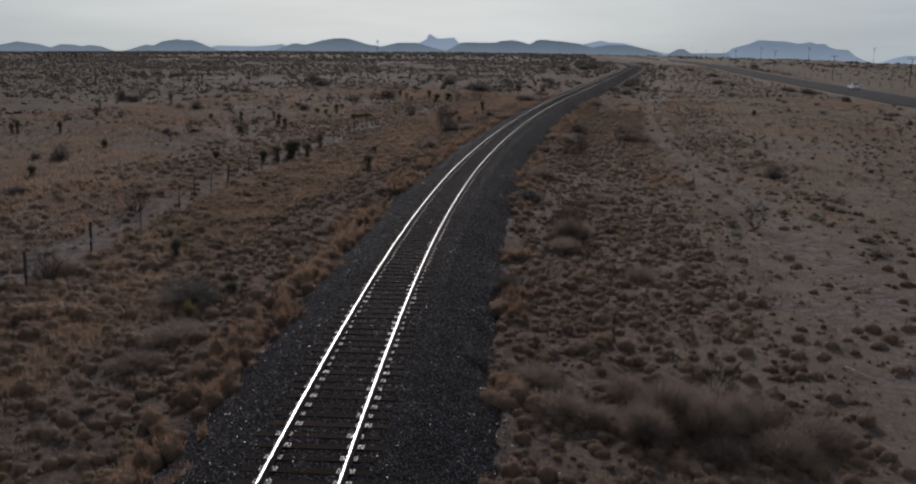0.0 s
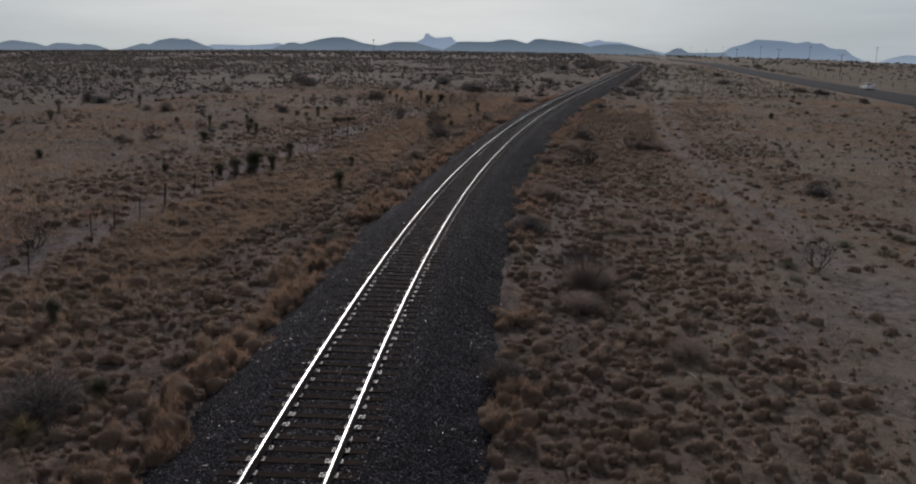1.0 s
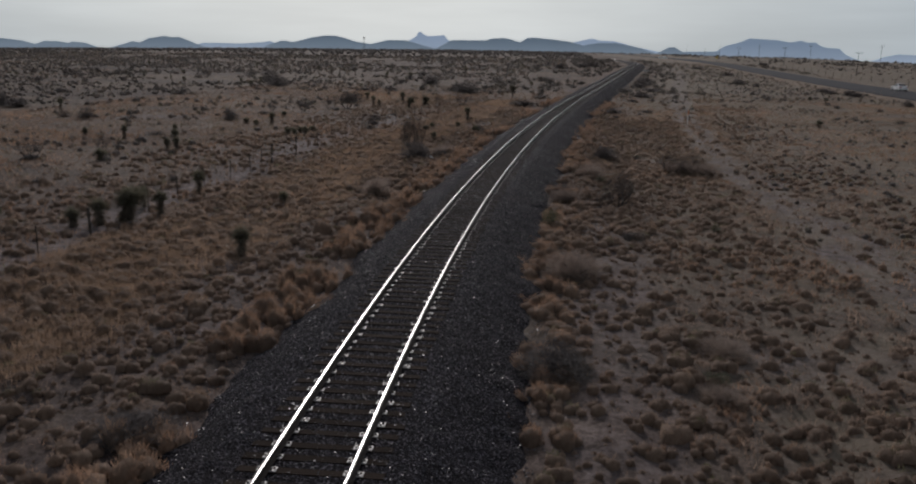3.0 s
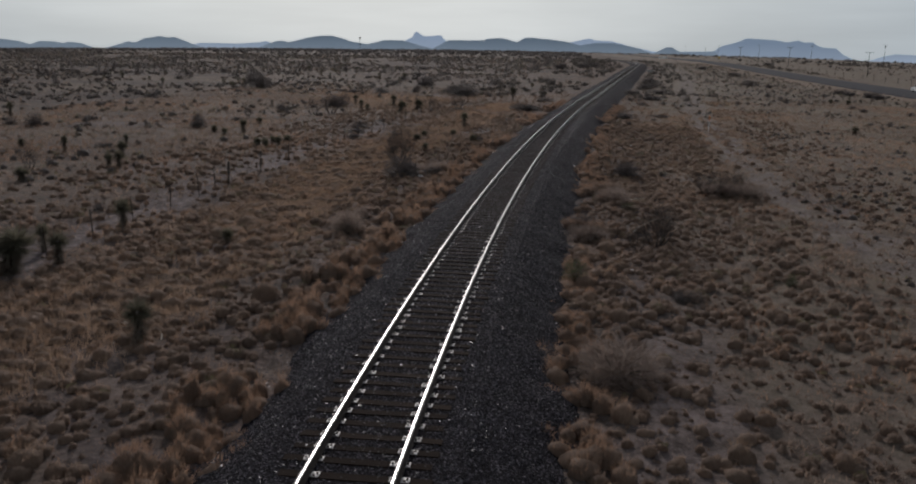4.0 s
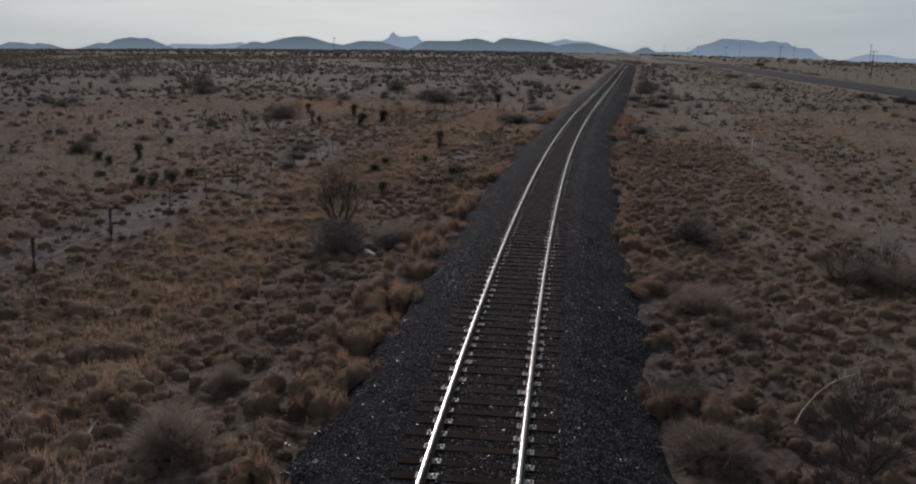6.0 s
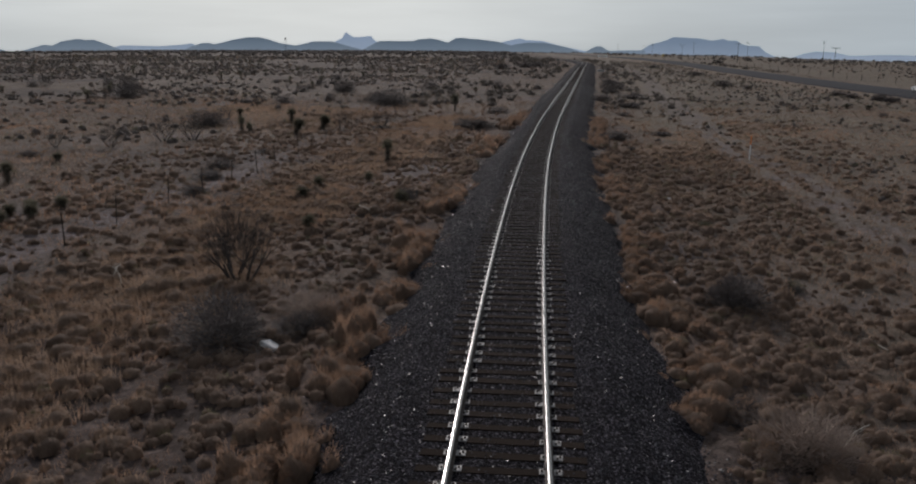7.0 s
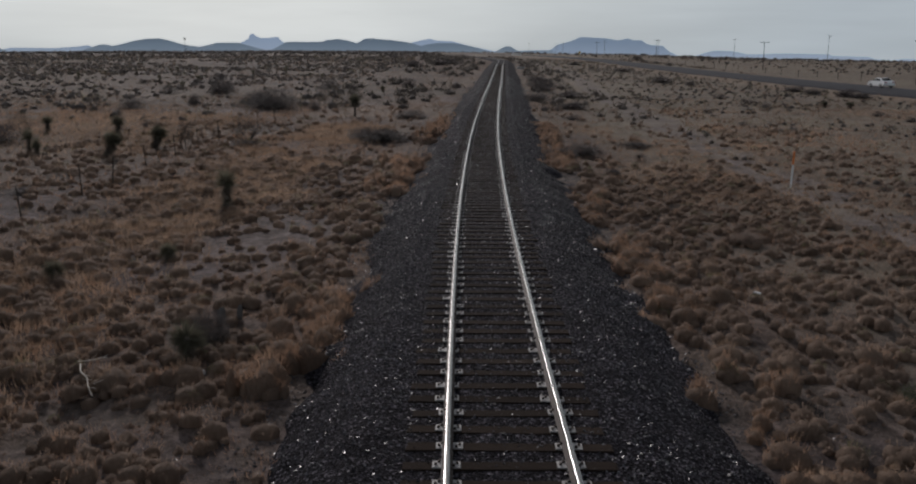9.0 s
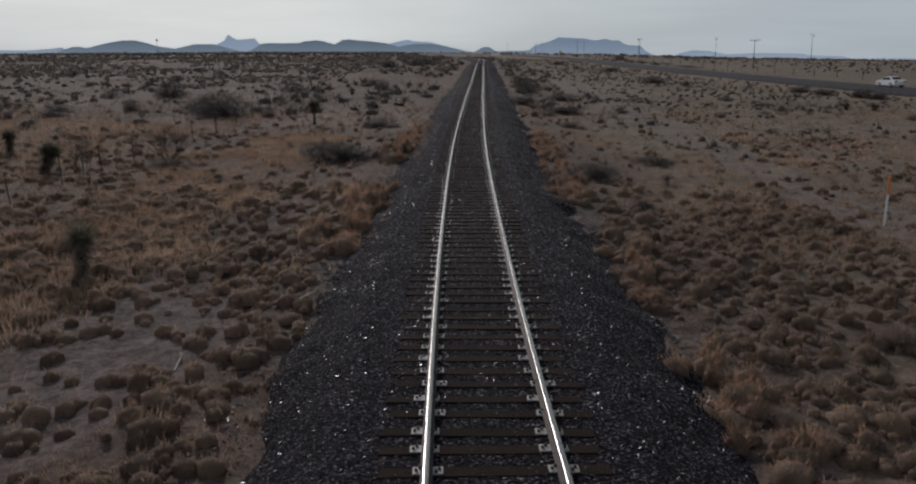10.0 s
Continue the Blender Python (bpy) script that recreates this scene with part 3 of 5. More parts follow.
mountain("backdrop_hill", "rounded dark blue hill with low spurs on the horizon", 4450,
         [(-30.0, -0.4), (-29.36, -0.16), (-28.84, -0.04), (-27.79, 0.29), (-27.35, 0.24), (-26.84, 0.5), (-25.95, 0.66), (-25.43, 0.59), (-25.03, 0.62), (-24.37, 0.39), (-23.84, 0.19), (-23.19, -0.07), (-22.6, -0.3)], HAZE_NEAR_FOOT, HAZE_NEAR, 0.15, 7)
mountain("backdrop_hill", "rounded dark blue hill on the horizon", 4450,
         [(-20.3, -0.2), (-19.86, 0.05), (-19.48, 0.25), (-18.72, 0.5), (-18.34, 0.52), (-17.97, 0.45), (-17.7, 0.5), (-16.71, 0.76), (-15.94, 0.9), (-15.17, 0.91), (-14.52, 0.76), (-13.87, 0.56), (-12.86, 0.41), (-11.81, 0.17), (-11.0, -0.2)], HAZE_NEAR_FOOT, HAZE_NEAR, 0.15, 8)
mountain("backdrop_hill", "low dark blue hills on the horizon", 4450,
         [(-44.0, -0.2), (-40.0, -0.1), (-37.78, 0.02), (-35.95, 0.14), (-35.07, 0.35), (-33.86, 0.22), (-33.24, 0.04), (-32.71, 0.24), (-32.0, 0.22), (-31.41, 0.12), (-31.18, 0.21), (-30.42, 0.14), (-29.76, -0.1), (-29.2, -0.4)], HAZE_NEAR_FOOT, HAZE_NEAR, 0.15, 9)
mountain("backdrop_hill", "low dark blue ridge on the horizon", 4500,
         [(-14.4, -0.1), (-13.75, 0.14), (-12.86, 0.41), (-11.81, 0.67), (-10.52, 0.69), (-9.58, 0.43), (-8.68, 0.21), (-7.9, -0.1)], HAZE_NEAR_FOOT, HAZE_NEAR, 0.15, 10)
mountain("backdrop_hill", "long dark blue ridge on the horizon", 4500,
         [(-8.9, 0.0), (-8.49, 0.22), (-8.02, 0.45), (-7.51, 0.74), (-5.17, 0.79), (-4.9, 0.9), (-4.12, 0.95), (-3.61, 0.87), (-2.95, 0.71), (-2.45, 0.97), (-1.95, 1.0), (-0.79, 0.9), (0.38, 0.76), (1.42, 0.48), (2.2, 0.22), (2.9, 0.0)], HAZE_NEAR_FOOT, HAZE_NEAR, 0.15, 11)
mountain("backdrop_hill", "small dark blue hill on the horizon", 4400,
         [(0.1, 0.1), (0.66, 0.35), (1.49, 0.62), (2.17, 0.7), (3.31, 0.72), (4.34, 0.54), (5.1, 0.37), (5.78, 0.15), (6.4, -0.1)], HAZE_NEAR_FOOT, HAZE_NEAR, 0.15, 12)
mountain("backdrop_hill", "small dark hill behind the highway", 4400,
         [(5.5, -0.1), (5.97, 0.12), (6.47, 0.39), (6.72, 0.51), (7.08, 0.51), (7.47, 0.29), (7.99, 0.11), (8.5, -0.1)], HAZE_NEAR_FOOT, HAZE_NEAR, 0.1, 13)
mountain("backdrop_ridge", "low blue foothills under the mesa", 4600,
         [(6.6, -0.1), (7.08, 0.1), (7.62, 0.25), (9.67, 0.3), (10.68, 0.22), (12.45, 0.0), (13.5, -0.2)], HAZE_NEAR_FOOT, HAZE_BLUE, 0.1, 16)
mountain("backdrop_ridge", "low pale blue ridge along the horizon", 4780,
         [(-25.2, -0.1), (-24.63, 0.05), (-23.83, 0.21), (-23.54, 0.3), (-21.23, 0.29), (-19.85, 0.39), (-19.36, 0.47), (-18.73, 0.22), (-18.0, -0.1)], HAZE_PALE_FOOT, HAZE_BLUE, 0.1, 14)
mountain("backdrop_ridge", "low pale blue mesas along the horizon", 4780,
         [(18.2, -0.3), (18.84, -0.08), (19.37, 0.12), (20.08, 0.28), (21.15, 0.24), (22.11, 0.04), (23.74, 0.11), (25.14, 0.1), (26.71, 0.06), (26.9, -0.02), (28.91, -0.08), (29.24, -0.22), (30.07, -0.3), (30.72, -0.19), (32.68, -0.22), (34.89, -0.29), (36.62, -0.48), (44.0, -0.6)], HAZE_PALE_FOOT, HAZE_BLUE, 0.1, 15)


# ---- vegetation meshes ----
def blades(base, lean, length, width, turn):
    """Thin triangles: arrays of base places, unit leans, lengths, widths and turns."""
    side = np.stack([np.cos(turn), np.sin(turn), np.zeros_like(turn)], -1) * (width / 2)[:, None]
    tip = base + lean * length[:, None]
    v = np.stack([base - side, base + side, tip], 1).reshape(-1, 3)
    return v, np.arange(len(v)).reshape(-1, 3)


def dome(n, gen, low=0.0, high=1.0):
    """Unit ways in the upper half, from straight up (high) to level (low)."""
    a = gen.uniform(0, 2 * math.pi, n)
    z = gen.uniform(low, high, n)
    r = np.sqrt(1 - z * z)
    return np.stack([r * np.cos(a), r * np.sin(a), z], -1)


def mounds(x, y, radius, height, sides, gen, rings=((0.95, -0.1), (0.98, 0.3), (0.66, 0.74)), crown=0.9):
    """The dense hearts of grass clumps: uneven rounded cushions."""
    n = len(x)
    a = np.arange(sides) * 2 * math.pi / sides
    verts = []
    turn = a[None] + gen.uniform(0, 6.28, n)[:, None]
    ground = ground_z(x, y)[:, None]
    lobe = gen.uniform(0.75, 1.25, (n, sides))
    for r, z in rings:
        k = r * radius[:, None] * lobe * gen.uniform(0.9, 1.1, (n, sides))
        verts.append(np.stack([x[:, None] + np.cos(turn) * k, y[:, None] + np.sin(turn) * k, ground + z * height[:, None] * gen.uniform(0.8, 1.15, (n, sides))], -1))
    top = np.stack([x + gen.normal(0, 0.1, n) * radius, y + gen.normal(0, 0.1, n) * radius, ground[:, 0] + height * crown], -1)[:, None, :]
    v = np.concatenate([*verts, top], 1)
    f = []
    for q in range(len(rings)):
        for i in range(sides):
            j = (i + 1) % sides
            if q == len(rings) - 1:
                f.append((q * sides + i, q * sides + j, len(rings) * sides))
            else:
                f += [(q * sides + i, q * sides + j, (q + 1) * sides + j), (q * sides + i, (q + 1) * sides + j, (q + 1) * sides + i)]
    m = len(rings) * sides + 1
    return v.reshape(-1, 3), (np.arange(n)[:, None, None] * m + np.array(f)[None]).reshape(-1, 3)


def tufts(x, y, radius, height, count, gen, width=0.016):
    """The fuzz of a grass clump: fine blades that stand out all over its cushion."""
    n = len(x)
    k = np.repeat(np.arange(n), count)
    m = len(k)
    a, up = gen.uniform(0, 2 * math.pi, m), gen.uniform(0.3, 1.0, m)
    r = np.sqrt(1 - up**2)
    d = np.stack([np.cos(a) * r, np.sin(a) * r, up], -1)
    centre = np.stack([x, y, ground_z(x, y)], -1)
    size = np.stack([radius, radius, height], -1)
    base = centre[k] + d * size[k] * gen.uniform(0.6, 0.85, m)[:, None]
    lean = d * np.array([0.7, 0.7, 0.6]) + gen.normal(0, 0.3, (m, 3))
    lean[:, 2] += 0.6
    lean /= np.linalg.norm(lean, axis=1)[:, None]
    return blades(base, lean, height[k] * gen.uniform(0.16, 0.42, m), width * gen.uniform(0.6, 1.4, m), gen.uniform(0, math.pi, m))


def clumps(x, y, radius, height, count, gen, width, sides):
    """Bunch grass: the dense old heart goes to the thatch, the fresh fuzz is given back."""
    if sides > 4:
        THATCHES.append(mounds(x, y, radius * 0.86, height * 0.72, sides, gen, ((1.0, -0.1), (0.92, 0.5)), 0.95))
    else:
        THATCHES.append(mounds(x, y, radius * 0.62, height * 0.5, sides, gen, ((0.95, -0.1),), 0.85))
    return tufts(x, y, radius, height, count, gen, width)


THATCHES = []


def stuff(name, parts, material, label, category):
    verts, faces, n = [], [], 0
    for v, f in parts:
        verts.append(v)
        faces.append(f + n)
        n += len(v)
    me = sheet(name, np.concatenate(verts), np.concatenate(faces), material, smooth=True)
    return tagged(obj(name, me), label, category, kind="stuff")


def sow(n, u0, u1, y0, y1, gen):
    y = gen.uniform(y0, y1, n)
    u = gen.uniform(u0, u1, n)
    return u + track_x(np.minimum(y, 330)), y, u


def shrub_meshes(seed, twig_n, leaf_n, leaf, spread_=1.0, low=0.05, leaf_size=0.05, twig=None, reach=(0.12, 0.3)):
    """A rounded desert shrub, one metre across and about as high: stems, fine twigs and small leaves."""
    gen = np.random.default_rng(seed)
    bm = bmesh.new()
    tips = []
    for i in range(26):
        d = dome(1, gen, low + 0.1, 0.95)[0]
        d[:2] *= spread_
        a = Vector((gen.normal(0, 0.05), gen.normal(0, 0.05), -0.05))
        l = gen.uniform(0.35, 0.55)
        mid = a + Vector((d[0], d[1], d[2] * 1.5)) * l * 0.5 + Vector((0, 0, 0.04))
        end = a + Vector((d[0], d[1], d[2] * 1.5)) * l
        tube(bm, a, mid, 0.011, 0.007, 4, False)
        tube(bm, mid, end, 0.007, 0.003, 3, False)
        tips += [mid, end]
    stems = shape("stem_clump", bm, BARK)
    tips = np.array(tips)
    lump = gen.normal(0, 1, (9, 3))
    lump /= np.linalg.norm(lump, axis=1)[:, None]

    def fill(n, l0, l1, w, r0):
        d = dome(n, gen, low, 1.0)
        bulge = 0.75 + 0.45 * np.maximum(0, (d @ lump.T)).max(1) ** 3
        r = (gen.uniform(r0, 1, n) ** 0.6) * bulge * 0.5
        base = d * r[:, None] * np.array([spread_, spread_, 1.5])
        lean = d + gen.normal(0, 0.6, (n, 3))
        lean[:, 2] += 0.35
        lean /= np.linalg.norm(lean, axis=1)[:, None]
        return blades(base, lean, gen.uniform(l0, l1, n), w * gen.uniform(0.6, 1.5, n), gen.uniform(0, math.pi, n))

    twigs = sheet("twig_mass", *fill(twig_n, *reach, 0.008, 0.0), twig or GREY_TWIG)
    leaves = sheet("foliage", *fill(leaf_n, leaf_size * 0.7, leaf_size * 1.5, leaf_size * 0.55, 0.12), leaf)
    return (("stem_clump", stems), ("twig_mass", twigs), ("foliage", leaves))


def bare_shrub_meshes(seed, height=1.0, wide=0.55, forks=5, levels=4, fine=700):
    """A leafless thorn shrub: limbs that fork upwards into a fan of twigs, one metre high."""
    r = random.Random(seed)
    thick, thin_ = bmesh.new(), bmesh.new()

    def grow(p, d, l, rad, depth):
        steps = 2
        for _ in range(steps):
            d = (d + Vector((r.uniform(-0.22, 0.22), r.uniform(-0.22, 0.22), r.uniform(-0.02, 0.16)))).normalized()
            q = p + d * (l / steps)
            tube(thick if depth < 2 else thin_, p, q, rad, rad * 0.8, 5 if depth < 1 else 3, False)
            p, rad = q, rad * 0.8
            if depth >= 1 and r.random() < 0.75:
                s = (d + Vector((r.uniform(-0.9, 0.9), r.uniform(-0.9, 0.9), r.uniform(-0.1, 0.6)))).normalized()
                tube(thin_, p, p + s * l * 0.35, rad * 0.45, rad * 0.15, 3, False)
        if depth < levels:
            for _ in range(2 if depth else 3):
                s = (d + Vector((r.uniform(-0.7, 0.7), r.uniform(-0.7, 0.7), r.uniform(-0.15, 0.45)))).normalized()
                grow(p, s, l * r.uniform(0.6, 0.82), rad * 0.66, depth + 1)

    for i in range(forks):
        a = 2 * math.pi * (i + r.uniform(-0.3, 0.3)) / forks
        grow(Vector((0.04 * math.cos(a), 0.04 * math.sin(a), -0.05)), Vector((math.cos(a) * wide, math.sin(a) * wide, 0.75)).normalized(), 0.3 * height, 0.019, 0)
    gen = np.random.default_rng(seed)
    d = dome(fine, gen, 0.45, 1.0)
    base = d * (gen.uniform(0.3, 1.0, fine) ** 0.6)[:, None] * np.array([0.42, 0.42, 0.85]) * height
    lean = d + gen.normal(0, 0.45, (fine, 3))
    lean[:, 2] += 0.4
    lean /= np.linalg.norm(lean, axis=1)[:, None]
    haze = blades(base, lean, gen.uniform(0.08, 0.2, fine), 0.0055 * gen.uniform(0.6, 1.4, fine), gen.uniform(0, math.pi, fine))
    return (("limb_frame", shape("limb_frame", thick, BARK)), ("twig_mass", shape("twig_mass", thin_, BARK)), ("twig_mass", sheet("twig_mass", *haze, BARK)))


def yucca_meshes(seed, trunk=0.7, heads=1, leaves=330, girth=0.1, skirt=1.0, leaf=None):
    """A yucca about 1.4 m high: a stout trunk in a skirt of dead leaves under a ball of stiff blades."""
    gen = np.random.default_rng(seed)
    bm = bmesh.new()
    tops = []
    for h in range(heads):
        a = gen.uniform(0, 6.28)
        lean = 0.0 if heads == 1 else 0.3
        top = Vector((math.cos(a) * lean, math.sin(a) * lean, trunk * (1.0 - 0.18 * h)))
        line = [Vector((0, 0, -0.1)).lerp(top, s / 5) + Vector((gen.normal(0, 0.012), gen.normal(0, 0.012), 0)) for s in range(6)]
        pipe(bm, line, [girth * (1 - 0.06 * s) for s in range(6)], 8)
        tops.append(np.array(top))
    trunk_me = shape("trunk", bm, BARK)
    lv, lf, sv, sf = [], [], [], []

    def fan(top, n, l0, l1, w, low, high, bucket_v, bucket_f):
        a, z = gen.uniform(0, 6.28, n), gen.uniform(low, high, n)
        d = np.stack([np.sqrt(1 - z * z) * np.cos(a), np.sqrt(1 - z * z) * np.sin(a), z], -1)
        l, wd = gen.uniform(l0, l1, n), w * gen.uniform(0.8, 1.2, n)
        side = np.stack([-np.sin(a), np.cos(a), 0 * a], -1) * (wd / 2)[:, None]
        root, tip = top + d * 0.05, top + d * l[:, None]
        mid = top + d * (l * 0.4)[:, None]
        fold = np.cross(side, d) * 0.8
        v = np.stack([root, mid - side, mid + fold, mid + side, tip], 1)
        base = sum(len(b) for b in bucket_v)
        i = base + np.arange(n)[:, None] * 5
        bucket_v.append(v.reshape(-1, 3))
        for t in ((0, 1, 2), (0, 2, 3), (1, 4, 2), (2, 4, 3)):
            bucket_f.append(i + np.array(t))

    for top in tops:
        fan(top, leaves, 0.28, 0.5, 0.028, -0.55, 1.0, lv, lf)
        for drop in np.linspace(0.05, trunk * 0.85 * skirt, 7):
            fan(top * (1 - drop / max(top[2], 0.1)), leaves // 6, 0.2, 0.36, 0.028, -0.95, -0.2, sv, sf)
    return (("trunk", trunk_me), ("skirt", sheet("skirt", np.concatenate(sv), np.concatenate(sf), DEAD_LEAF)),
            ("crown", sheet("crown", np.concatenate(lv), np.concatenate(lf), leaf or YUCCA_LEAF)))


def plant(name, meshes, x, y, size, high, turn, label, category, group):
    ob = empty(name)
    ob.matrix_basis = pose(x, y, float(ground_z(x, y)), 0, 0, turn) @ Matrix.Diagonal((size, size, high, 1))
    for part_name, me in meshes:
        made_part = obj(part_name, me, ob)
        if part_name in ("stem_clump", "twig_mass"):
            made_part["kind"] = "stuff"
    return tagged(ob, label, category, group)


# ---- grass ----
def keep_grass(x, y, u, gen):
    edge = np.where(u < 0, 3.45, 3.9) + (wave(x, y, 2.2, 31) - 0.5) * 1.3
    ok = (np.abs(u) > edge) & (gen.uniform(0, 1, len(x)) > bare_share(x, y) * 0.93)
    return ok & (gen.uniform(0, 1, len(x)) < (0.4 + 0.8 * wave(x, y, 5.5, 33)) * (1 - 0.45 * step(6.5, 10, u)))


def grass_patch(n, u0, u1, y0, y1, count, seed, r=(0.12, 0.3), h=(0.16, 0.42), width=0.014, sides=6):
    gen = np.random.default_rng(seed)
    x, y, u = sow(n, u0, u1, y0, y1, gen)
    ok = keep_grass(x, y, u, gen)
    x, y = x[ok], y[ok]
    s = gen.uniform(0, 1, len(x)) ** 1.5
    return clumps(x, y, r[0] + (r[1] - r[0]) * s, h[0] + (h[1] - h[0]) * s * gen.uniform(0.7, 1.2, len(x)), count, gen, width, sides)


stuff("dry_grass", [grass_patch(19000, -9, 9, 6, 124, 28, 41, (0.075, 0.27), (0.1, 0.34), 0.012, 6), grass_patch(4800, -14, -9, 8, 128, 28, 141, (0.1, 0.32), (0.14, 0.4), 0.014, 6), grass_patch(4200, 9, 13, 8, 128, 28, 142, (0.09, 0.3), (0.12, 0.36), 0.014, 6), grass_patch(2600, -26, -13, 10, 150, 26, 145, (0.14, 0.4), (0.18, 0.44), 0.016, 5), grass_patch(3000, 12, 24, 14, 150, 24, 146, (0.13, 0.36), (0.16, 0.38), 0.016, 5)], GRASS, "rounded tufts of dry tan bunch grass on the desert floor", "grass")
stuff("dry_grass", [grass_patch(6500, -60, -13.5, 15, 185, 12, 42, (0.18, 0.55), (0.18, 0.46), 0.03, 4), grass_patch(7500, 12.5, 55, 25, 185, 14, 43, (0.15, 0.45), (0.15, 0.38), 0.03, 4),
                    grass_patch(1500, -13, 13, 126, 170, 14, 144, (0.16, 0.4), (0.17, 0.42), 0.034, 4)],
      GRASS, "sparse tufts of dry tan grass across the open range", "grass")
stuff("dry_grass", [grass_patch(6000, -260, -50, 60, 420, 3, 44, (0.3, 0.9), (0.25, 0.6), 0.09, 4), grass_patch(6500, 55, 260, 80, 480, 3, 45, (0.3, 0.8), (0.2, 0.5), 0.09, 4),
                    grass_patch(7000, -55, 60, 165, 420, 5, 46, (0.25, 0.7), (0.22, 0.5), 0.06, 3)],
      GRASS, "distant clumps of dry grass across the range", "grass")
stuff("olive_grass", [grass_patch(1500, -13, 12, 8, 130, 46, 241, (0.12, 0.3), (0.16, 0.34), 0.014, 6), grass_patch(3600, 10, 50, 25, 185, 13, 242, (0.16, 0.4), (0.16, 0.36), 0.034, 4),
                      grass_patch(2200, -55, -13, 20, 185, 13, 243, (0.16, 0.45), (0.18, 0.42), 0.034, 4)],
      OLIVE_GRASS, "low tufts of dull olive grass and weeds", "grass")


def carpet(n, u0, u1, y0, y1, seed, rusty, tall=(0.1, 0.26), width=0.018):
    """Grown-in dry grass: fine blades crowded in patches that thin out away from the line."""
    gen = np.random.default_rng(seed)
    x, y, u = sow(n, u0, u1, y0, y1, gen)
    tone = wave(x, y, 8.0, 55) * 0.6 + wave(x, y, 2.2, 57) * 0.4 > 0.52
    patch = step(0.46, 0.62, wave(x, y, 11.0, 59) * 0.65 + wave(x, y, 3.5, 60) * 0.35)
    edge = np.where(u < 0, 3.3, 3.75) + (wave(x, y, 2.2, 31) - 0.5) * 1.1
    ok = (tone == rusty) & (np.abs(u) > edge) & (gen.uniform(0, 1, n) < (0.2 + 1.0 * hummock(x, y)) * (0.22 + 0.78 * patch)) & (gen.uniform(0, 1, n) > 0.95 * bare_share(x, y))
    x, y = x[ok], y[ok]
    m = len(x)
    lean = np.stack([gen.normal(0, 0.55, m), gen.normal(0, 0.55, m), np.ones(m)], -1)
    lean /= np.linalg.norm(lean, axis=1)[:, None]
    base = np.stack([x, y, ground_z(x, y) - 0.02], -1)
    return blades(base, lean, gen.uniform(*tall, m) * (0.6 + 0.8 * wave(x, y, 0.9, 58)), width * gen.uniform(0.6, 1.4, m), gen.uniform(0, math.pi, m))


stuff("grass_carpet", [carpet(560000, -8.5, 8.5, 7, 135, 47, False, (0.05, 0.2), 0.01), carpet(200000, -18, -8, 10, 140, 48, False, (0.12, 0.3), 0.026), carpet(150000, 8, 18, 14, 140, 49, False, (0.1, 0.24), 0.026),
                       carpet(260000, -60, -16, 20, 170, 50, False, (0.14, 0.34), 0.05), carpet(230000, 16, 55, 25, 170, 51, False, (0.12, 0.28), 0.05)],
      GRASS, "grown-in cover of short dry tan grass", "grass")
stuff("grass_carpet", [carpet(560000, -8.5, 8.5, 7, 135, 147, True, (0.05, 0.2), 0.01), carpet(170000, -18, -8, 10, 140, 148, True, (0.12, 0.3), 0.026), carpet(130000, 8, 18, 14, 140, 149, True, (0.1, 0.24), 0.026),
                       carpet(220000, -60, -16, 20, 170, 150, True, (0.14, 0.34), 0.05), carpet(180000, 16, 55, 25, 170, 151, True, (0.12, 0.28), 0.05)],
      RUST_GRASS, "grown-in cover of short dry rust-brown grass", "grass")


def straw(n, u0, u1, y0, y1, seed, tall=(0.16, 0.4), width=0.014):
    """Upright straw grass standing close together."""
    gen = np.random.default_rng(seed)
    x, y, u = sow(n, u0, u1, y0, y1, gen)
    ok = gen.uniform(0, 1, n) < meadow(x, y)
    x, y = x[ok], y[ok]
    m = len(x)
    lean = np.stack([gen.normal(0, 0.3, m), gen.normal(0, 0.3, m), np.ones(m)], -1)
    lean /= np.linalg.norm(lean, axis=1)[:, None]
    base = np.stack([x, y, ground_z(x, y) - 0.02], -1)
    return blades(base, lean, gen.uniform(*tall, m) * (0.5 + 0.9 * wave(x, y, 1.3, 65)), width * gen.uniform(0.6, 1.4, m), gen.uniform(0, math.pi, m))


stuff("straw_grass", [grass_patch(650, -13, 12, 8, 128, 90, 174, (0.26, 0.42), (0.34, 0.55), 0.01, 6), straw(110000, 5, 18, 70, 150, 175, (0.1, 0.28), 0.018),
                      straw(230000, -16, -5, 12, 90, 171, (0.14, 0.36), 0.014), straw(110000, -16, -5, 90, 150, 172, (0.16, 0.38), 0.018), straw(150000, -48, -16, 30, 160, 173, (0.16, 0.4), 0.032)],
      STRAW, "close stand of pale straw-coloured dry grass", "grass")


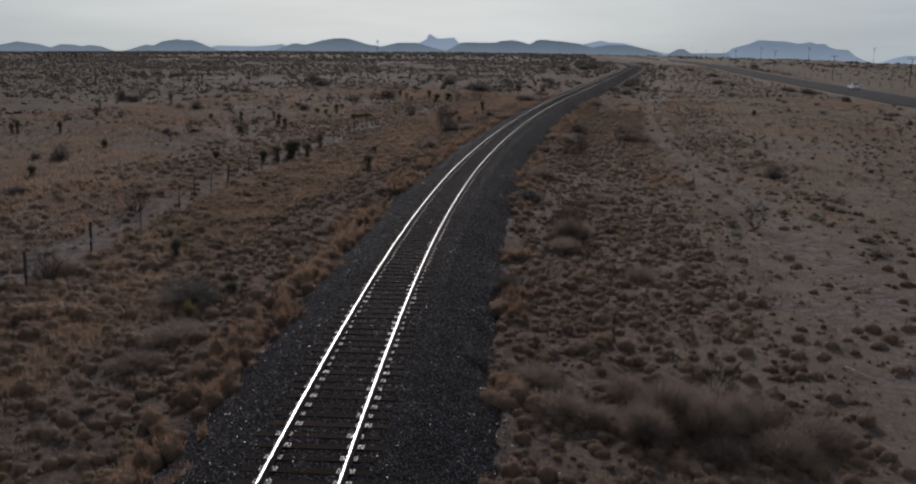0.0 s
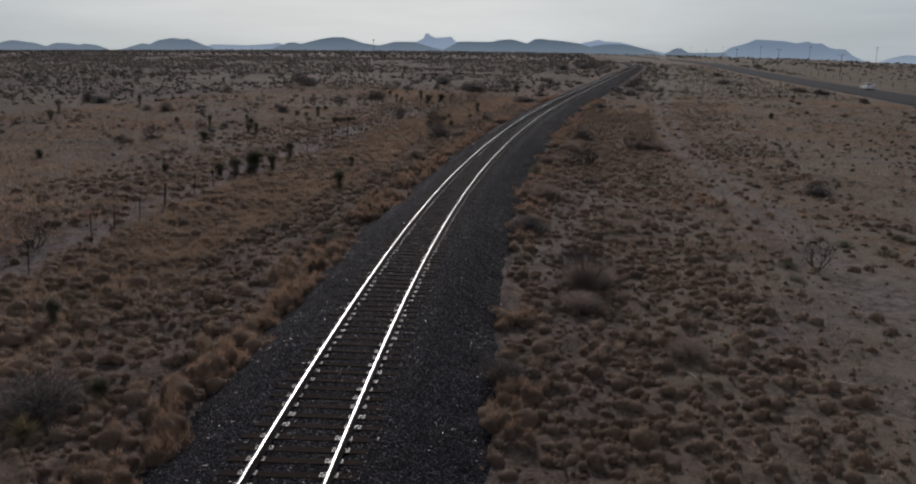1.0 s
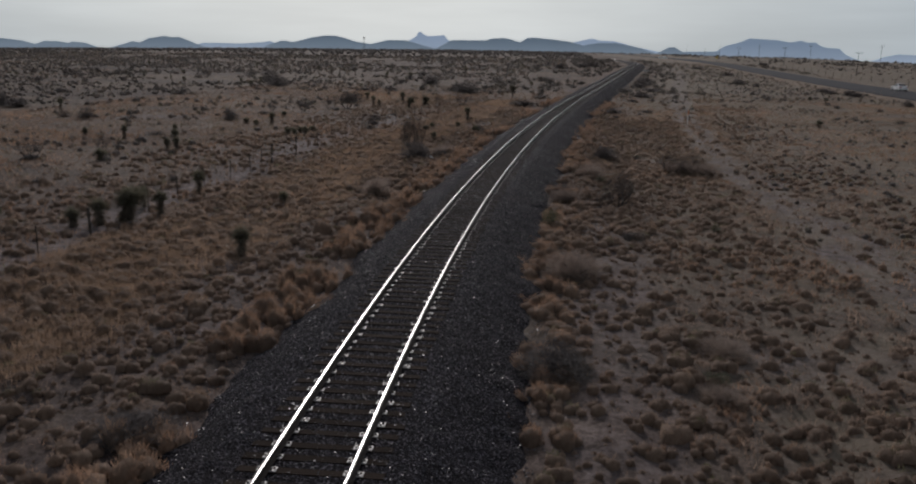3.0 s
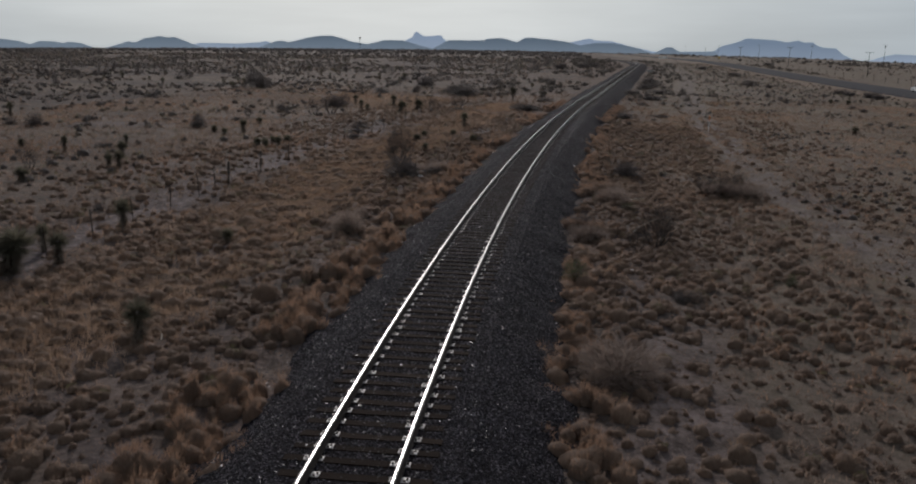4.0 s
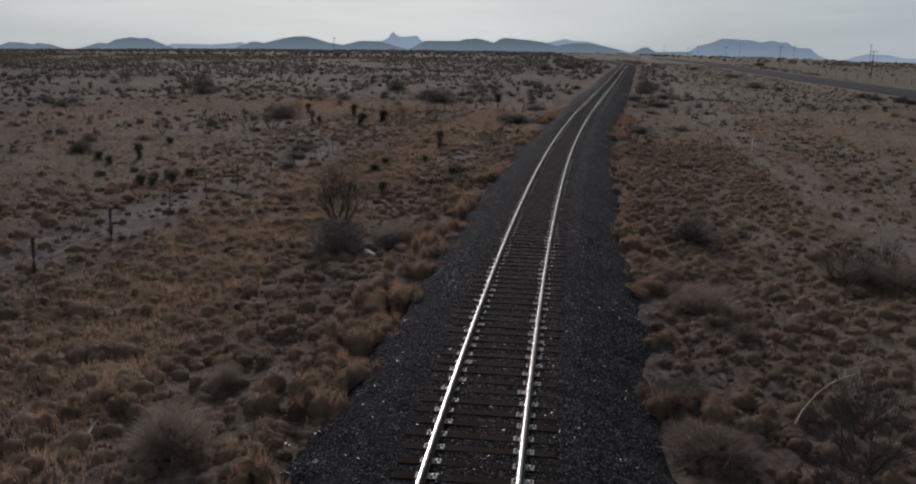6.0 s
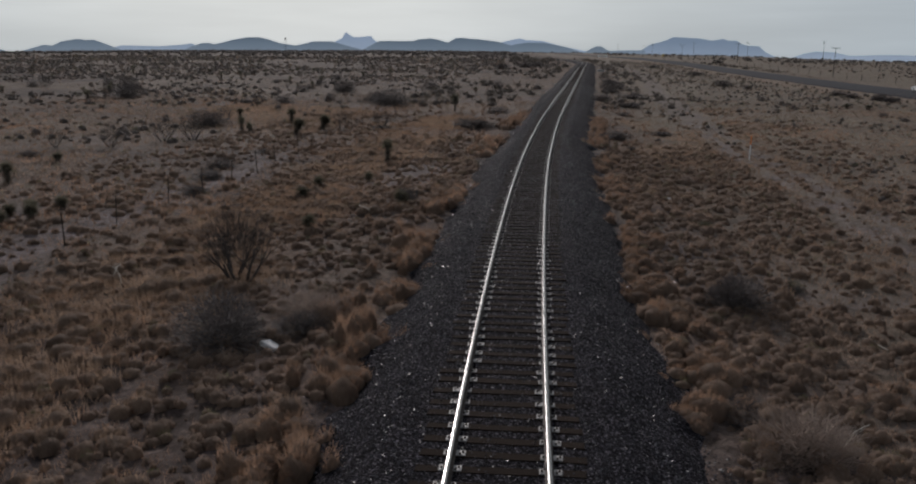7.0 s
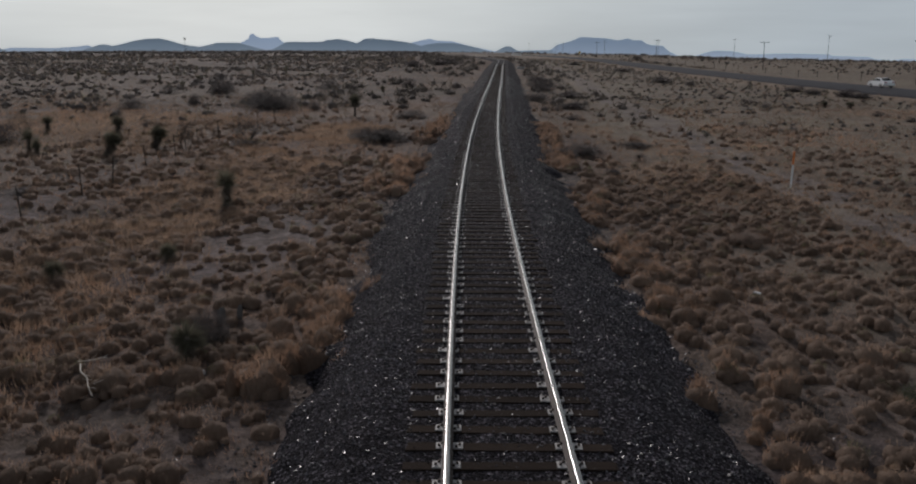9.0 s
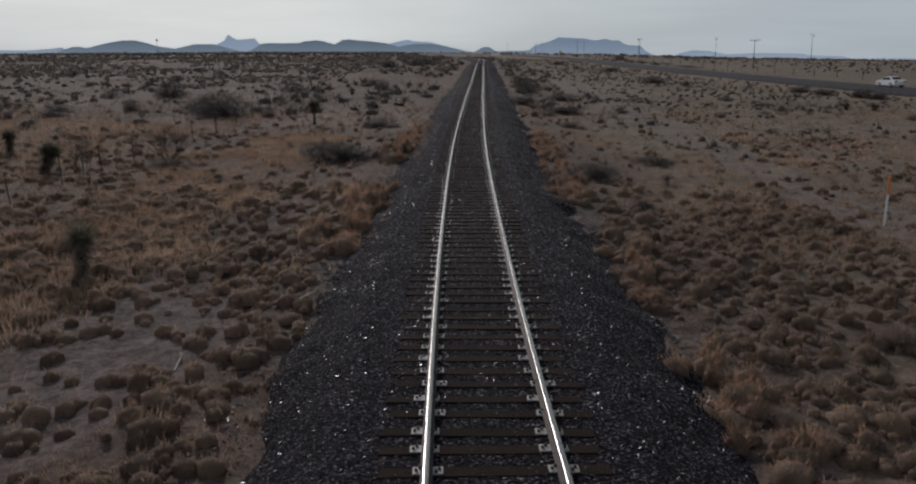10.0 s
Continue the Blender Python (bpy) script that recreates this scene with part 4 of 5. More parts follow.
def clods(n, u0, u1, y0, y1, seed):
    """Low clods, dead tufts and dung-sized lumps that roughen the open soil."""
    gen = np.random.default_rng(seed)
    x, y, u = sow(n, u0, u1, y0, y1, gen)
    ok = (np.abs(u) > 4.3) & (gen.uniform(0, 1, n) > 0.6 * bare_share(x, y))
    x, y = x[ok], y[ok]
    r = 0.035 + 0.11 * gen.uniform(0, 1, len(x)) ** 3
    return mounds(x, y, r, r * gen.uniform(0.7, 1.3, len(x)), 5, gen, ((1.0, -0.1),), 0.9)


stuff("soil_clods", [clods(15000, -9, 9, 6, 100, 181), clods(9000, 9, 19, 8, 125, 182), clods(7000, -22, -9, 12, 125, 183)],
      THATCH, "small dead tufts and clods on open soil", "litter")


def toe_band(n, side, y0, y1, seed, count=110):
    """The taller rust-brown grass that lines the foot of the ballast."""
    gen = np.random.default_rng(seed)
    y = gen.uniform(y0, y1, n)
    u = side * ((3.3 if side < 0 else 3.75) + gen.normal(0.25, 0.5, n))
    ok = wave(y * 0 + side * 9, y, 5.0, 51) * 0.7 + wave(y * 0 + side * 3, y, 1.6, 52) * 0.3 > (0.36 if side < 0 else 0.4)
    y, u = y[ok], u[ok]
    x = u + track_x(y)
    return clumps(x, y, gen.uniform(0.16, 0.42, len(x)), gen.uniform(0.3, 0.8, len(x)) * (1.0 if side < 0 else 0.75), count, gen, 0.009, 6)


def rust_patch(n, u0, u1, y0, y1, seed):
    gen = np.random.default_rng(seed)
    x, y, u = sow(n, u0, u1, y0, y1, gen)
    ok = (wave(x, y, 8.0, 55) * 0.7 + wave(x, y, 2.5, 56) * 0.3 > 0.52) & (gen.uniform(0, 1, n) < 1.6 - y / 130) & (gen.uniform(0, 1, n) > bare_share(x, y)) & (np.abs(u) > 3.9)
    x, y = x[ok], y[ok]
    return clumps(x, y, gen.uniform(0.17, 0.32, len(x)), gen.uniform(0.22, 0.4, len(x)), 56, gen, 0.01, 5)


stuff("rust_grass", [toe_band(850, -1, 6, 150, 61), toe_band(650, 1, 6, 150, 62), rust_patch(3600, -24, 20, 8, 170, 63)],
      RUST_GRASS, "taller rust-brown dry grass along the foot of the ballast", "grass")
stuff("grass_crowns", THATCHES, THATCH, "dense dark old hearts of the bunch grass", "grass")


# ---- shrubs and yuccas, each at its own place ----
GREY_SHRUBS = [shrub_meshes(s, 2500, 2100, DARK_LEAF, 1.0, 0.0, 0.034, None, (0.1, 0.24)) for s in (71, 72, 73)]
TAN_SHRUBS = [shrub_meshes(s, 2800, 700, TAN_TWIG, 0.95, 0.05, 0.04, TAN_TWIG, (0.16, 0.36)) for s in (74, 75)]
FEATHER_SHRUBS = [shrub_meshes(s, 3400, 300, TAN_TWIG, 0.85, 0.3, 0.04, TAN_TWIG, (0.3, 0.6)) for s in (66, 67)]
GREEN_SHRUBS = [shrub_meshes(s, 500, 1500, GREEN_LEAF, 1.0, 0.0, 0.05) for s in (76, 77)]
SMALL_SHRUBS = [shrub_meshes(s, 800, 500, DARK_LEAF, 1.0, 0.02, 0.06) for s in (78, 79)]
FAR_BARE = [bare_shrub_meshes(s, 1.0, 0.5, 4, 3) for s in (84, 85)]
BARE_SHRUBS = [bare_shrub_meshes(s, 1.0, 0.62, 6, 4, 600) for s in (81, 82, 83)]
YUCCAS = [yucca_meshes(91, 0.75), yucca_meshes(92, 0.55), yucca_meshes(93, 0.85, 2), yucca_meshes(94, 0.4), yucca_meshes(95, 0.95, 1, 380, 0.07, 0.3)]
FAR_YUCCAS = [yucca_meshes(96, 0.75, 1, 130, 0.1, 0.8), yucca_meshes(97, 0.5, 1, 130, 0.1, 0.8)]
turns = random.Random(5)

# x, y, width, height
for x, y, w, h in ((-0.5, 24.3, 1.5, 0.9), (-11.2, 20.3, 2.2, 1.0), (-9.2, 37.2, 1.8, 0.8), (-0.7, 42.5, 2.1, 0.9), (-0.7, 69.4, 1.8, 0.6), (2.4, 59.4, 1.2, 0.4), (-10.9, 81.0, 2.4, 1.5), (-9.3, 81.9, 1.5, 0.5),
                   (-8.4, 99.6, 0.9, 0.8), (-14.0, 135.7, 2.4, 0.5), (-5.8, 136.9, 3.6, 1.1), (-7.2, 138.4, 2.2, 0.9), (-4.0, 154.1, 2.9, 0.8), (0.7, 78.0, 1.6, 0.4), (2.3, 85.7, 2.1, 1.5),
                   (5.4, 123.4, 0.9, 0.5), (5.5, 130.7, 2.3, 0.8), (4.0, 129.3, 2.0, 0.6), (15.5, 186.0, 3.2, 1.0), (15.9, 210.6, 5.0, 1.8), (14.2, 200.0, 3.6, 1.2), (12.0, 168.0, 3.6, 1.0), (10.0, 176.6, 3.4, 1.1), (18.0, 226.0, 4.0, 1.4), (17.0, 59.7, 1.9, 1.1)):
    plant("grey_shrub", turns.choice(GREY_SHRUBS), x, y, w, h, turns.uniform(0, 360), "dense grey-brown leafless shrub low on the desert floor", "shrub", "shrubs beside the line")
for x, y, w, h in ((3.4, 14.9, 1.4, 0.8), (6.7, 14.6, 1.5, 0.8), (5.4, 12.2, 1.3, 0.7), (6.9, 12.6, 1.5, 0.8), (2.5, 13.4, 1.3, 0.6), (4.9, 15.8, 1.2, 0.6), (1.6, 13.6, 1.6, 0.6), (1.0, 15.4, 1.5, 0.6), (7.9, 13.6, 1.6, 0.8),
                   (1.6, 31.2, 1.5, 0.7), (7.2, 81.4, 2.4, 1.0), (8.7, 80.8, 2.4, 0.9), (-10.0, 14.2, 1.6, 0.5), (-9.8, 16.4, 1.8, 0.6), (4.7, 27.6, 1.3, 0.6), (-18.0, 23.2, 1.8, 0.8), (-0.3, 51.9, 2.2, 0.9), (-10.5, 65.6, 1.7, 1.1), (-0.5, 66.9, 1.8, 0.8), (-10.6, 68.7, 0.9, 0.6), (-9.1, 82.8, 1.9, 0.8),
                   (3.2, 42.0, 1.2, 0.5), (3.8, 45.5, 1.6, 0.5), (1.0, 76.4, 1.9, 0.9), (2.0, 105.8, 0.8, 0.4), (6.3, 109.6, 1.0, 0.6)):
    plant("tan_shrub", turns.choice(TAN_SHRUBS), x, y, w, h, turns.uniform(0, 360), "dry tan twiggy shrub among bunch grass", "shrub", "shrubs beside the line")
for x, y, w, h in ((4.3, 14.0, 1.5, 1.25), (5.3, 13.2, 1.4, 1.2), (3.7, 12.6, 1.2, 1.0), (5.9, 14.0, 1.2, 1.0), (1.7, 33.4, 1.5, 1.2), (2.3, 34.4, 1.1, 0.9)):
    plant("feathery_shrub", turns.choice(FEATHER_SHRUBS), x, y, w, h, turns.uniform(0, 360), "tall feathery tan bush of dry upright twigs", "shrub", "shrubs beside the line")
for x, y, w, h in ((-1.2, 60.0, 1.0, 1.1), (6.5, 62.4, 0.5, 0.6), (1.6, 73.7, 0.7, 0.5), (0.3, 79.4, 0.5, 0.3), (4.9, 88.3, 0.8, 0.4), (4.3, 97.1, 0.9, 0.4), (6.4, 115.6, 0.6, 0.3), (3.2, 42.9, 0.7, 0.4), (14.2, 44.5, 0.9, 0.35),
                   (15.6, 43.0, 1.1, 0.35), (17.4, 46.6, 1.0, 0.35), (10.4, 39.6, 0.8, 0.35), (10.2, 37.4, 0.8, 0.3), (16.0, 34.0, 1.0, 0.35), (16.8, 37.5, 0.9, 0.3)):
    plant("green_shrub", turns.choice(GREEN_SHRUBS), x, y, w, h, turns.uniform(0, 360), "small dull-green shrub on bare soil", "shrub", "green shrubs beside the line")
for x, y, w, h in ((5.9, 15.6, 1.3, 1.4), (1.8, 33.8, 1.9, 2.1), (1.3, 34.6, 1.4, 1.6), (11.6, 39.6, 1.7, 1.5), (2.3, 67.1, 2.1, 1.9), (2.6, 68.4, 1.5, 1.3), (6.7, 81.0, 2.3, 1.7), (8.2, 81.8, 2.2, 1.6), (1.4, 66.0, 1.2, 1.0), (-12.2, 86.6, 2.6, 2.7), (-12.6, 87.2, 2.0, 2.2), (-17.9, 22.2, 1.7, 1.4), (-21.2, 35.2, 1.9, 1.7),
                   (-36.6, 75.6, 2.4, 1.5), (-33.6, 79.5, 1.6, 1.6), (-34.9, 119.7, 1.6, 1.6), (-31.4, 120.5, 2.0, 1.6), (-29.3, 124.9, 2.4, 2.0), (-27.5, 126.0, 2.7, 2.3), (-17.1, 133.1, 1.3, 2.1), (-14.5, 137.7, 2.3, 1.8), (-29.8, 141.3, 2.3, 1.6), (-31.8, 160.6, 1.8, 2.0)):
    plant("bare_shrub", turns.choice(BARE_SHRUBS), x, y, w, h * 1.12, turns.uniform(0, 360), "leafless thorn shrub with forking grey branches", "shrub", "bare thorn shrubs")
YUCCA_HIGH = (1.25, 1.05, 1.35, 0.9, 1.45)
for x, y, w, h in ((-10.0, 20.9, 0.5, 0.7), (-14.6, 26.2, 0.5, 0.9), (-33.9, 45.2, 0.6, 0.9), (-12.6, 52.0, 0.7, 1.2), (-20.7, 58.4, 1.2, 1.8), (-21.2, 57.2, 0.8, 1.3), (-22.0, 56.4, 0.7, 1.0), (-26.2, 57.2, 0.5, 0.75), (-19.5, 59.6, 0.7, 1.2), (-37.3, 60.1, 0.6, 0.8), (-21.3, 61.5, 0.5, 1.2), (-20.2, 65.5, 0.7, 1.4),
                   (-50.6, 67.9, 0.6, 1.4), (-52.2, 69.3, 0.5, 1.1), (-47.3, 69.6, 0.5, 1.4), (-31.7, 75.9, 0.8, 0.9), (-28.8, 81.2, 0.6, 1.2), (-29.8, 81.8, 0.5, 1.0), (-31.1, 85.9, 0.6, 1.3), (-36.2, 87.5, 0.5, 1.3), (-40.7, 89.4, 0.5, 0.8), (-33.6, 91.2, 0.4, 1.2), (-11.7, 94.0, 0.5, 0.7), (-24.0, 94.1, 0.5, 0.7),
                   (-24.7, 94.3, 0.6, 0.8), (-23.4, 95.3, 0.6, 0.8), (-8.6, 98.6, 0.6, 0.9), (-13.6, 101.5, 0.6, 0.6), (-30.4, 102.0, 0.5, 0.8), (-29.7, 104.6, 0.7, 1.3), (-32.2, 104.1, 0.6, 0.7), (-56.5, 111.5, 0.6, 1.8), (-31.1, 112.5, 0.6, 0.7), (-11.2, 115.2, 0.75, 1.5)):
    k = 3 if h < 0.85 else 1 if h < 1.15 else 2 if w > 0.85 else 0
    plant("yucca", YUCCAS[k], x, y, w / 0.6, 1.08 * h / YUCCA_HIGH[k], turns.uniform(0, 360), "dark green yucca with a skirt of dead leaves", "yucca", "yuccas on the range")
for x, y, w, h in ((-20.6, 130.1, 0.9, 1.4), (-24.5, 130.9, 0.5, 1.1), (-19.2, 134.0, 0.9, 1.5), (-25.6, 132.6, 0.6, 1.5), (-23.2, 140.4, 0.8, 1.5), (-29.0, 143.7, 0.7, 1.2), (-7.2, 193.4, 0.6, 0.9), (27.9, 122.3, 0.7, 1.0), (42.7, 171.5, 0.8, 0.8), (40.3, 172.3, 0.6, 0.8)):
    k = 1 if h < 1.15 else 2 if w > 0.85 else 0
    plant("yucca", YUCCAS[k], x, y, w / 0.6, 1.08 * h / YUCCA_HIGH[k], turns.uniform(0, 360), "dark green yucca with a skirt of dead leaves", "yucca", "yuccas on the range")
plant("yucca", YUCCAS[4], -8.8, 157.5, 1.65, 1.5, 40.0, "tall yucca with a round dark head on a thin trunk", "yucca", "yuccas on the range")
for x, y, w in ((-24.8, 96.2, 0.7), (-24.5, 97.3, 0.8), (-23.7, 98.4, 0.8), (-15.0, 64.0, 0.6), (-13.6, 105.3, 0.7), (-11.3, 107.4, 0.6)):
    plant("yucca", YUCCAS[3], x, y, w / 0.75, 0.75, turns.uniform(0, 360), "low dark green yucca without a trunk", "yucca", "yuccas on the range")
plant("yucca", yucca_meshes(99, 0.2, 1, 260, 0.1, 0.6, YELLOW_LEAF), -10.7, 19.0, 0.95, 1.0, 10.0, "low yellowing yucca among dry grass", "yucca", "yuccas on the range")
for x, y, w, h in ((-30.8, 38.9, 1.7, 0.5), (-38.5, 52.4, 0.9, 0.6), (-36.8, 52.9, 1.5, 1.3), (-36.3, 75.2, 1.5, 0.5), (-19.2, 102.8, 1.5, 0.5), (-49.3, 104.3, 1.8, 1.3), (-52.0, 104.8, 1.5, 0.9), (-34.9, 106.7, 1.9, 1.2), (-20.8, 111.8, 1.8, 0.8), (-37.8, 113.3, 1.4, 0.8), (-34.6, 115.6, 1.6, 0.5),
                   (-64.6, 115.7, 2.9, 1.4), (-67.0, 116.6, 1.8, 2.2), (-20.0, 118.8, 1.3, 0.4), (-29.9, 137.3, 3.6, 1.9), (-58.7, 145.8, 2.6, 0.9), (-12.8, 163.1, 1.4, 0.9), (-29.6, 163.9, 2.7, 0.8), (-16.8, 164.5, 4.8, 2.3), (-30.8, 168.4, 2.6, 0.8), (-18.8, 169.1, 3.9, 2.0), (-25.2, 169.5, 1.6, 1.5),
                   (-51.5, 170.4, 4.1, 2.0), (-58.7, 187.5, 4.3, 2.6), (-27.2, 191.4, 3.5, 2.2), (-14.3, 199.9, 3.3, 1.4), (-3.8, 203.3, 2.4, 1.6), (-35.3, 91.3, 1.9, 0.45), (-20.2, 107.9, 1.9, 0.6), (-36.3, 71.0, 1.0, 0.6), (-37.8, 72.3, 1.0, 0.7), (-39.9, 74.3, 0.6, 0.5), (-33.7, 93.2, 0.5, 0.5), (-23.4, 69.2, 0.6, 0.4)):
    plant("grey_shrub", turns.choice(GREY_SHRUBS), x, y, w, h, turns.uniform(0, 360), "dark grey-brown shrub on the open range", "shrub", "shrubs on the range")
for x, y, w, h in ((52.4, 190.4, 3.4, 1.4), (51.1, 202.8, 3.4, 1.1), (39.3, 227.2, 4.1, 1.3), (53.6, 165.5, 2.2, 1.5), (52.6, 187.3, 2.9, 1.1), (50.5, 195.8, 3.0, 1.1), (41.8, 219.8, 1.8, 0.9), (46.3, 280.0, 4.0, 1.4), (45.8, 334.0, 4.0, 1.4), (83.6, 404.0, 5.0, 2.0), (18.8, 74.6, 1.0, 0.5), (4.8, 87.8, 0.8, 0.3), (7.1, 119.7, 0.6, 0.3),
                   (16.0, 129.7, 0.7, 0.3), (8.7, 130.7, 0.8, 0.4), (10.3, 137.1, 2.6, 0.5), (9.6, 154.5, 1.8, 0.5), (8.7, 326.6, 5.6, 1.9), (5.2, 318.0, 5.0, 2.2), (-2.0, 300.0, 5.0, 2.4)):
    plant("grey_shrub", turns.choice(GREY_SHRUBS if w > 1.2 else SMALL_SHRUBS), x, y, w, h, turns.uniform(0, 360), "low dark shrub among dry grass east of the line", "shrub", "shrubs beside the line")

# the thinner spread of shrubs and yuccas over the range beyond the fence and beyond the dirt track
made = 0
while made < 120:
    y = turns.uniform(60, 280)
    x = turns.uniform(-130, -24) if turns.random() < 0.8 else turns.uniform(20, 58)
    if wave(x, y, 30, 77) < 0.35 or (-55 < x < 0 and y < 145) or (x > 0 and y < 130):
        continue
    made += 1
    pick = turns.random()
    if x > 0:
        plant("grey_shrub", turns.choice(SMALL_SHRUBS), x, y, turns.uniform(0.8, 1.6), turns.uniform(0.5, 0.9), turns.uniform(0, 360), "low dark shrub on the open range", "shrub", "shrubs on the range")
    elif pick < 0.42:
        s = turns.uniform(0.9, 1.6)
        plant("yucca", turns.choice(FAR_YUCCAS), x, y, s, s, turns.uniform(0, 360), "dark green yucca with a skirt of dead leaves", "yucca", "yuccas on the range")
    elif pick < 0.78:
        plant("grey_shrub", turns.choice(SMALL_SHRUBS), x, y, turns.uniform(1.2, 3.2), turns.uniform(0.8, 1.6), turns.uniform(0, 360), "low dark shrub on the open range", "shrub", "shrubs on the range")
    else:
        plant("bare_shrub", turns.choice(FAR_BARE), x, y, turns.uniform(1.6, 3.4), turns.uniform(1.4, 2.8), turns.uniform(0, 360), "leafless thorn shrub with forking grey branches", "shrub", "bare thorn shrubs")


def far_brush(n, u0, u1, y0, y1, seed, size=(0.7, 2.2), count=60, dense=0.45):
    """Brush too far off to tell apart: rounded clumps of leaves and twigs."""
    gen = np.random.default_rng(seed)
    x, y, u = sow(n, u0, u1, y0, y1, gen)
    ok = (wave(x, y, 26, 78) * 0.6 + wave(x, y, 7, 79) * 0.4 > dense) & (np.abs(u) > 5) & (np.abs(x - 66) > 9)
    x, y = x[ok], y[ok]
    s = gen.uniform(size[0], size[1], len(x)) * (0.75 + y / 700)
    k = np.repeat(np.arange(len(x)), count)
    d = dome(len(k), gen, 0.0, 1.0)
    r = gen.uniform(0.25, 1.0, len(k)) * (0.7 + 0.5 * gen.uniform(0, 1, len(x))[k] * np.abs(np.sin(d[:, 0] * 7 + k)))
    BRUSH_HEARTS.append(mounds(x, y, s * (0.36 if y0 > 170 else 0.24), s * (1.0 if y0 > 170 else 0.75) * gen.uniform(0.26, 0.48, len(x)), 5 if y0 < 150 else 4, gen, ((0.9, -0.1), (0.85, 0.5)), 0.9))
    base = np.stack([x[k], y[k], ground_z(x, y)[k]], -1) + d * (r * s[k] * 0.5)[:, None] * np.array([1.25, 1.0, 0.95])
    lean = d + gen.normal(0, 0.7, (len(k), 3))
    lean /= np.linalg.norm(lean, axis=1)[:, None]
    return blades(base, lean, 0.17 * s[k] * gen.uniform(0.5, 1.2, len(k)), 0.085 * s[k] * gen.uniform(0.5, 1.3, len(k)), gen.uniform(0, math.pi, len(k)))


BRUSH_HEARTS = []
stuff("range_grass", [far_brush(4200, -260, -24, 75, 430, 121, (0.6, 1.7), 16, 0.3), far_brush(1400, 16, 60, 60, 400, 122, (0.4, 1.1), 16, 0.35), far_brush(1500, 74, 300, 120, 500, 123, (0.6, 1.6), 14, 0.35)],
      STRAW, "straw-coloured bunches of grass over the far range", "grass")
stuff("range_grass", [far_brush(3200, -260, -24, 75, 430, 124, (0.6, 1.7), 16, 0.3), far_brush(1600, 14, 60, 60, 400, 125, (0.4, 1.2), 16, 0.35)],
      OLIVE_GRASS, "dull olive bunches of weeds over the far range", "grass")
stuff("desert_brush", [far_brush(7200, -300, -25, 90, 420, 101, (0.4, 1.9), 20, 0.4), far_brush(3800, -700, -10, 380, 1000, 102, (1.0, 2.6), 11), far_brush(1700, 75, 420, 120, 600, 103, (0.8, 2.4), 24, 0.45), far_brush(90, 47, 57, 90, 420, 115, (0.9, 2.4), 46, 0.3),
                       far_brush(1500, 80, 900, 500, 1300, 104, (1.0, 2.4), 16, 0.45), far_brush(2000, -1000, 60, 900, 1400, 105, (0.9, 2.0), 12, 0.45),
                       far_brush(260, 4, 14, 150, 420, 106, (0.8, 2.2), 40, 0.3), far_brush(420, -22, -5, 165, 420, 107, (1.0, 2.8), 40, 0.45), far_brush(500, 15, 58, 150, 480, 108, (0.5, 1.4), 26, 0.5)],
      BRUSH_LEAF, "dark brush scattered over the far desert plain", "brush")
stuff("desert_brush", [far_brush(3800, -300, -25, 80, 420, 111, (0.7, 2.2), 18, 0.32), far_brush(2000, -700, -10, 380, 1000, 112, (1.0, 2.6), 11, 0.4), far_brush(2600, -140, -23, 45, 240, 113, (0.35, 1.1), 30, 0.44), far_brush(700, 17, 56, 60, 200, 114, (0.4, 1.1), 36, 0.4)],
      GREY_TWIG, "grey leafless brush scattered over the far desert plain", "brush")
stuff("desert_brush", BRUSH_HEARTS, BRUSH_HEART, "dense hearts of the grey-brown desert brush", "brush")


# ---- range fence: wooden and steel posts with four wires ----
def wooden_post_mesh(seed):
    r = random.Random(seed)
    bm = bmesh.new()
    pipe(bm, [(r.uniform(-0.012, 0.012), r.uniform(-0.012, 0.012), -0.3 + 1.6 * s / 5) for s in range(6)], [0.075 * 0.96**s for s in range(6)], 8)
    return shape("post", bm, POST_WOOD)


def steel_post_mesh():
    bm = bmesh.new()
    box(bm, 0.045, 0.008, 1.6, 0, 0, 0.45)
    box(bm, 0.008, 0.035, 1.6, 0, 0.02, 0.45)
    for i in range(12):
        box(bm, 0.012, 0.01, 0.02, 0, -0.008, 0.15 + 0.08 * i)
    return shape("post", bm, SPIKE)


fence = empty("wire_fence", 0, 0, 0)
tagged(fence, "range fence of weathered posts and thin rusty wires", "fence")
wood_posts, steel_post = [wooden_post_mesh(s) for s in (1, 2, 3)], steel_post_mesh()
spots = [(21.5, 1), (26.6, 1), (31.5, 0), (36.3, 0), (38.4, 0), (41.0, 0), (44.0, 1), (48.2, 0), (51.0, 0), (54.8, 1), (60.3, 0), (63.6, 0), (66.7, 0), (70.2, 0), (73.4, 0), (75.4, 0), (77.2, 1), (82.0, 1),
         (86.9, 0), (90.8, 0), (94.7, 0), (99.2, 0), (102.8, 0), (106.5, 0), (110.2, 0), (113.6, 0), (118.4, 0), (121.4, 0), (125.4, 0), (129.6, 0), (133.6, 0), (137.5, 0), (142, 0), (147, 0), (152, 1), (157, 0), (162, 0), (168, 0), (174, 0), (180, 0)]
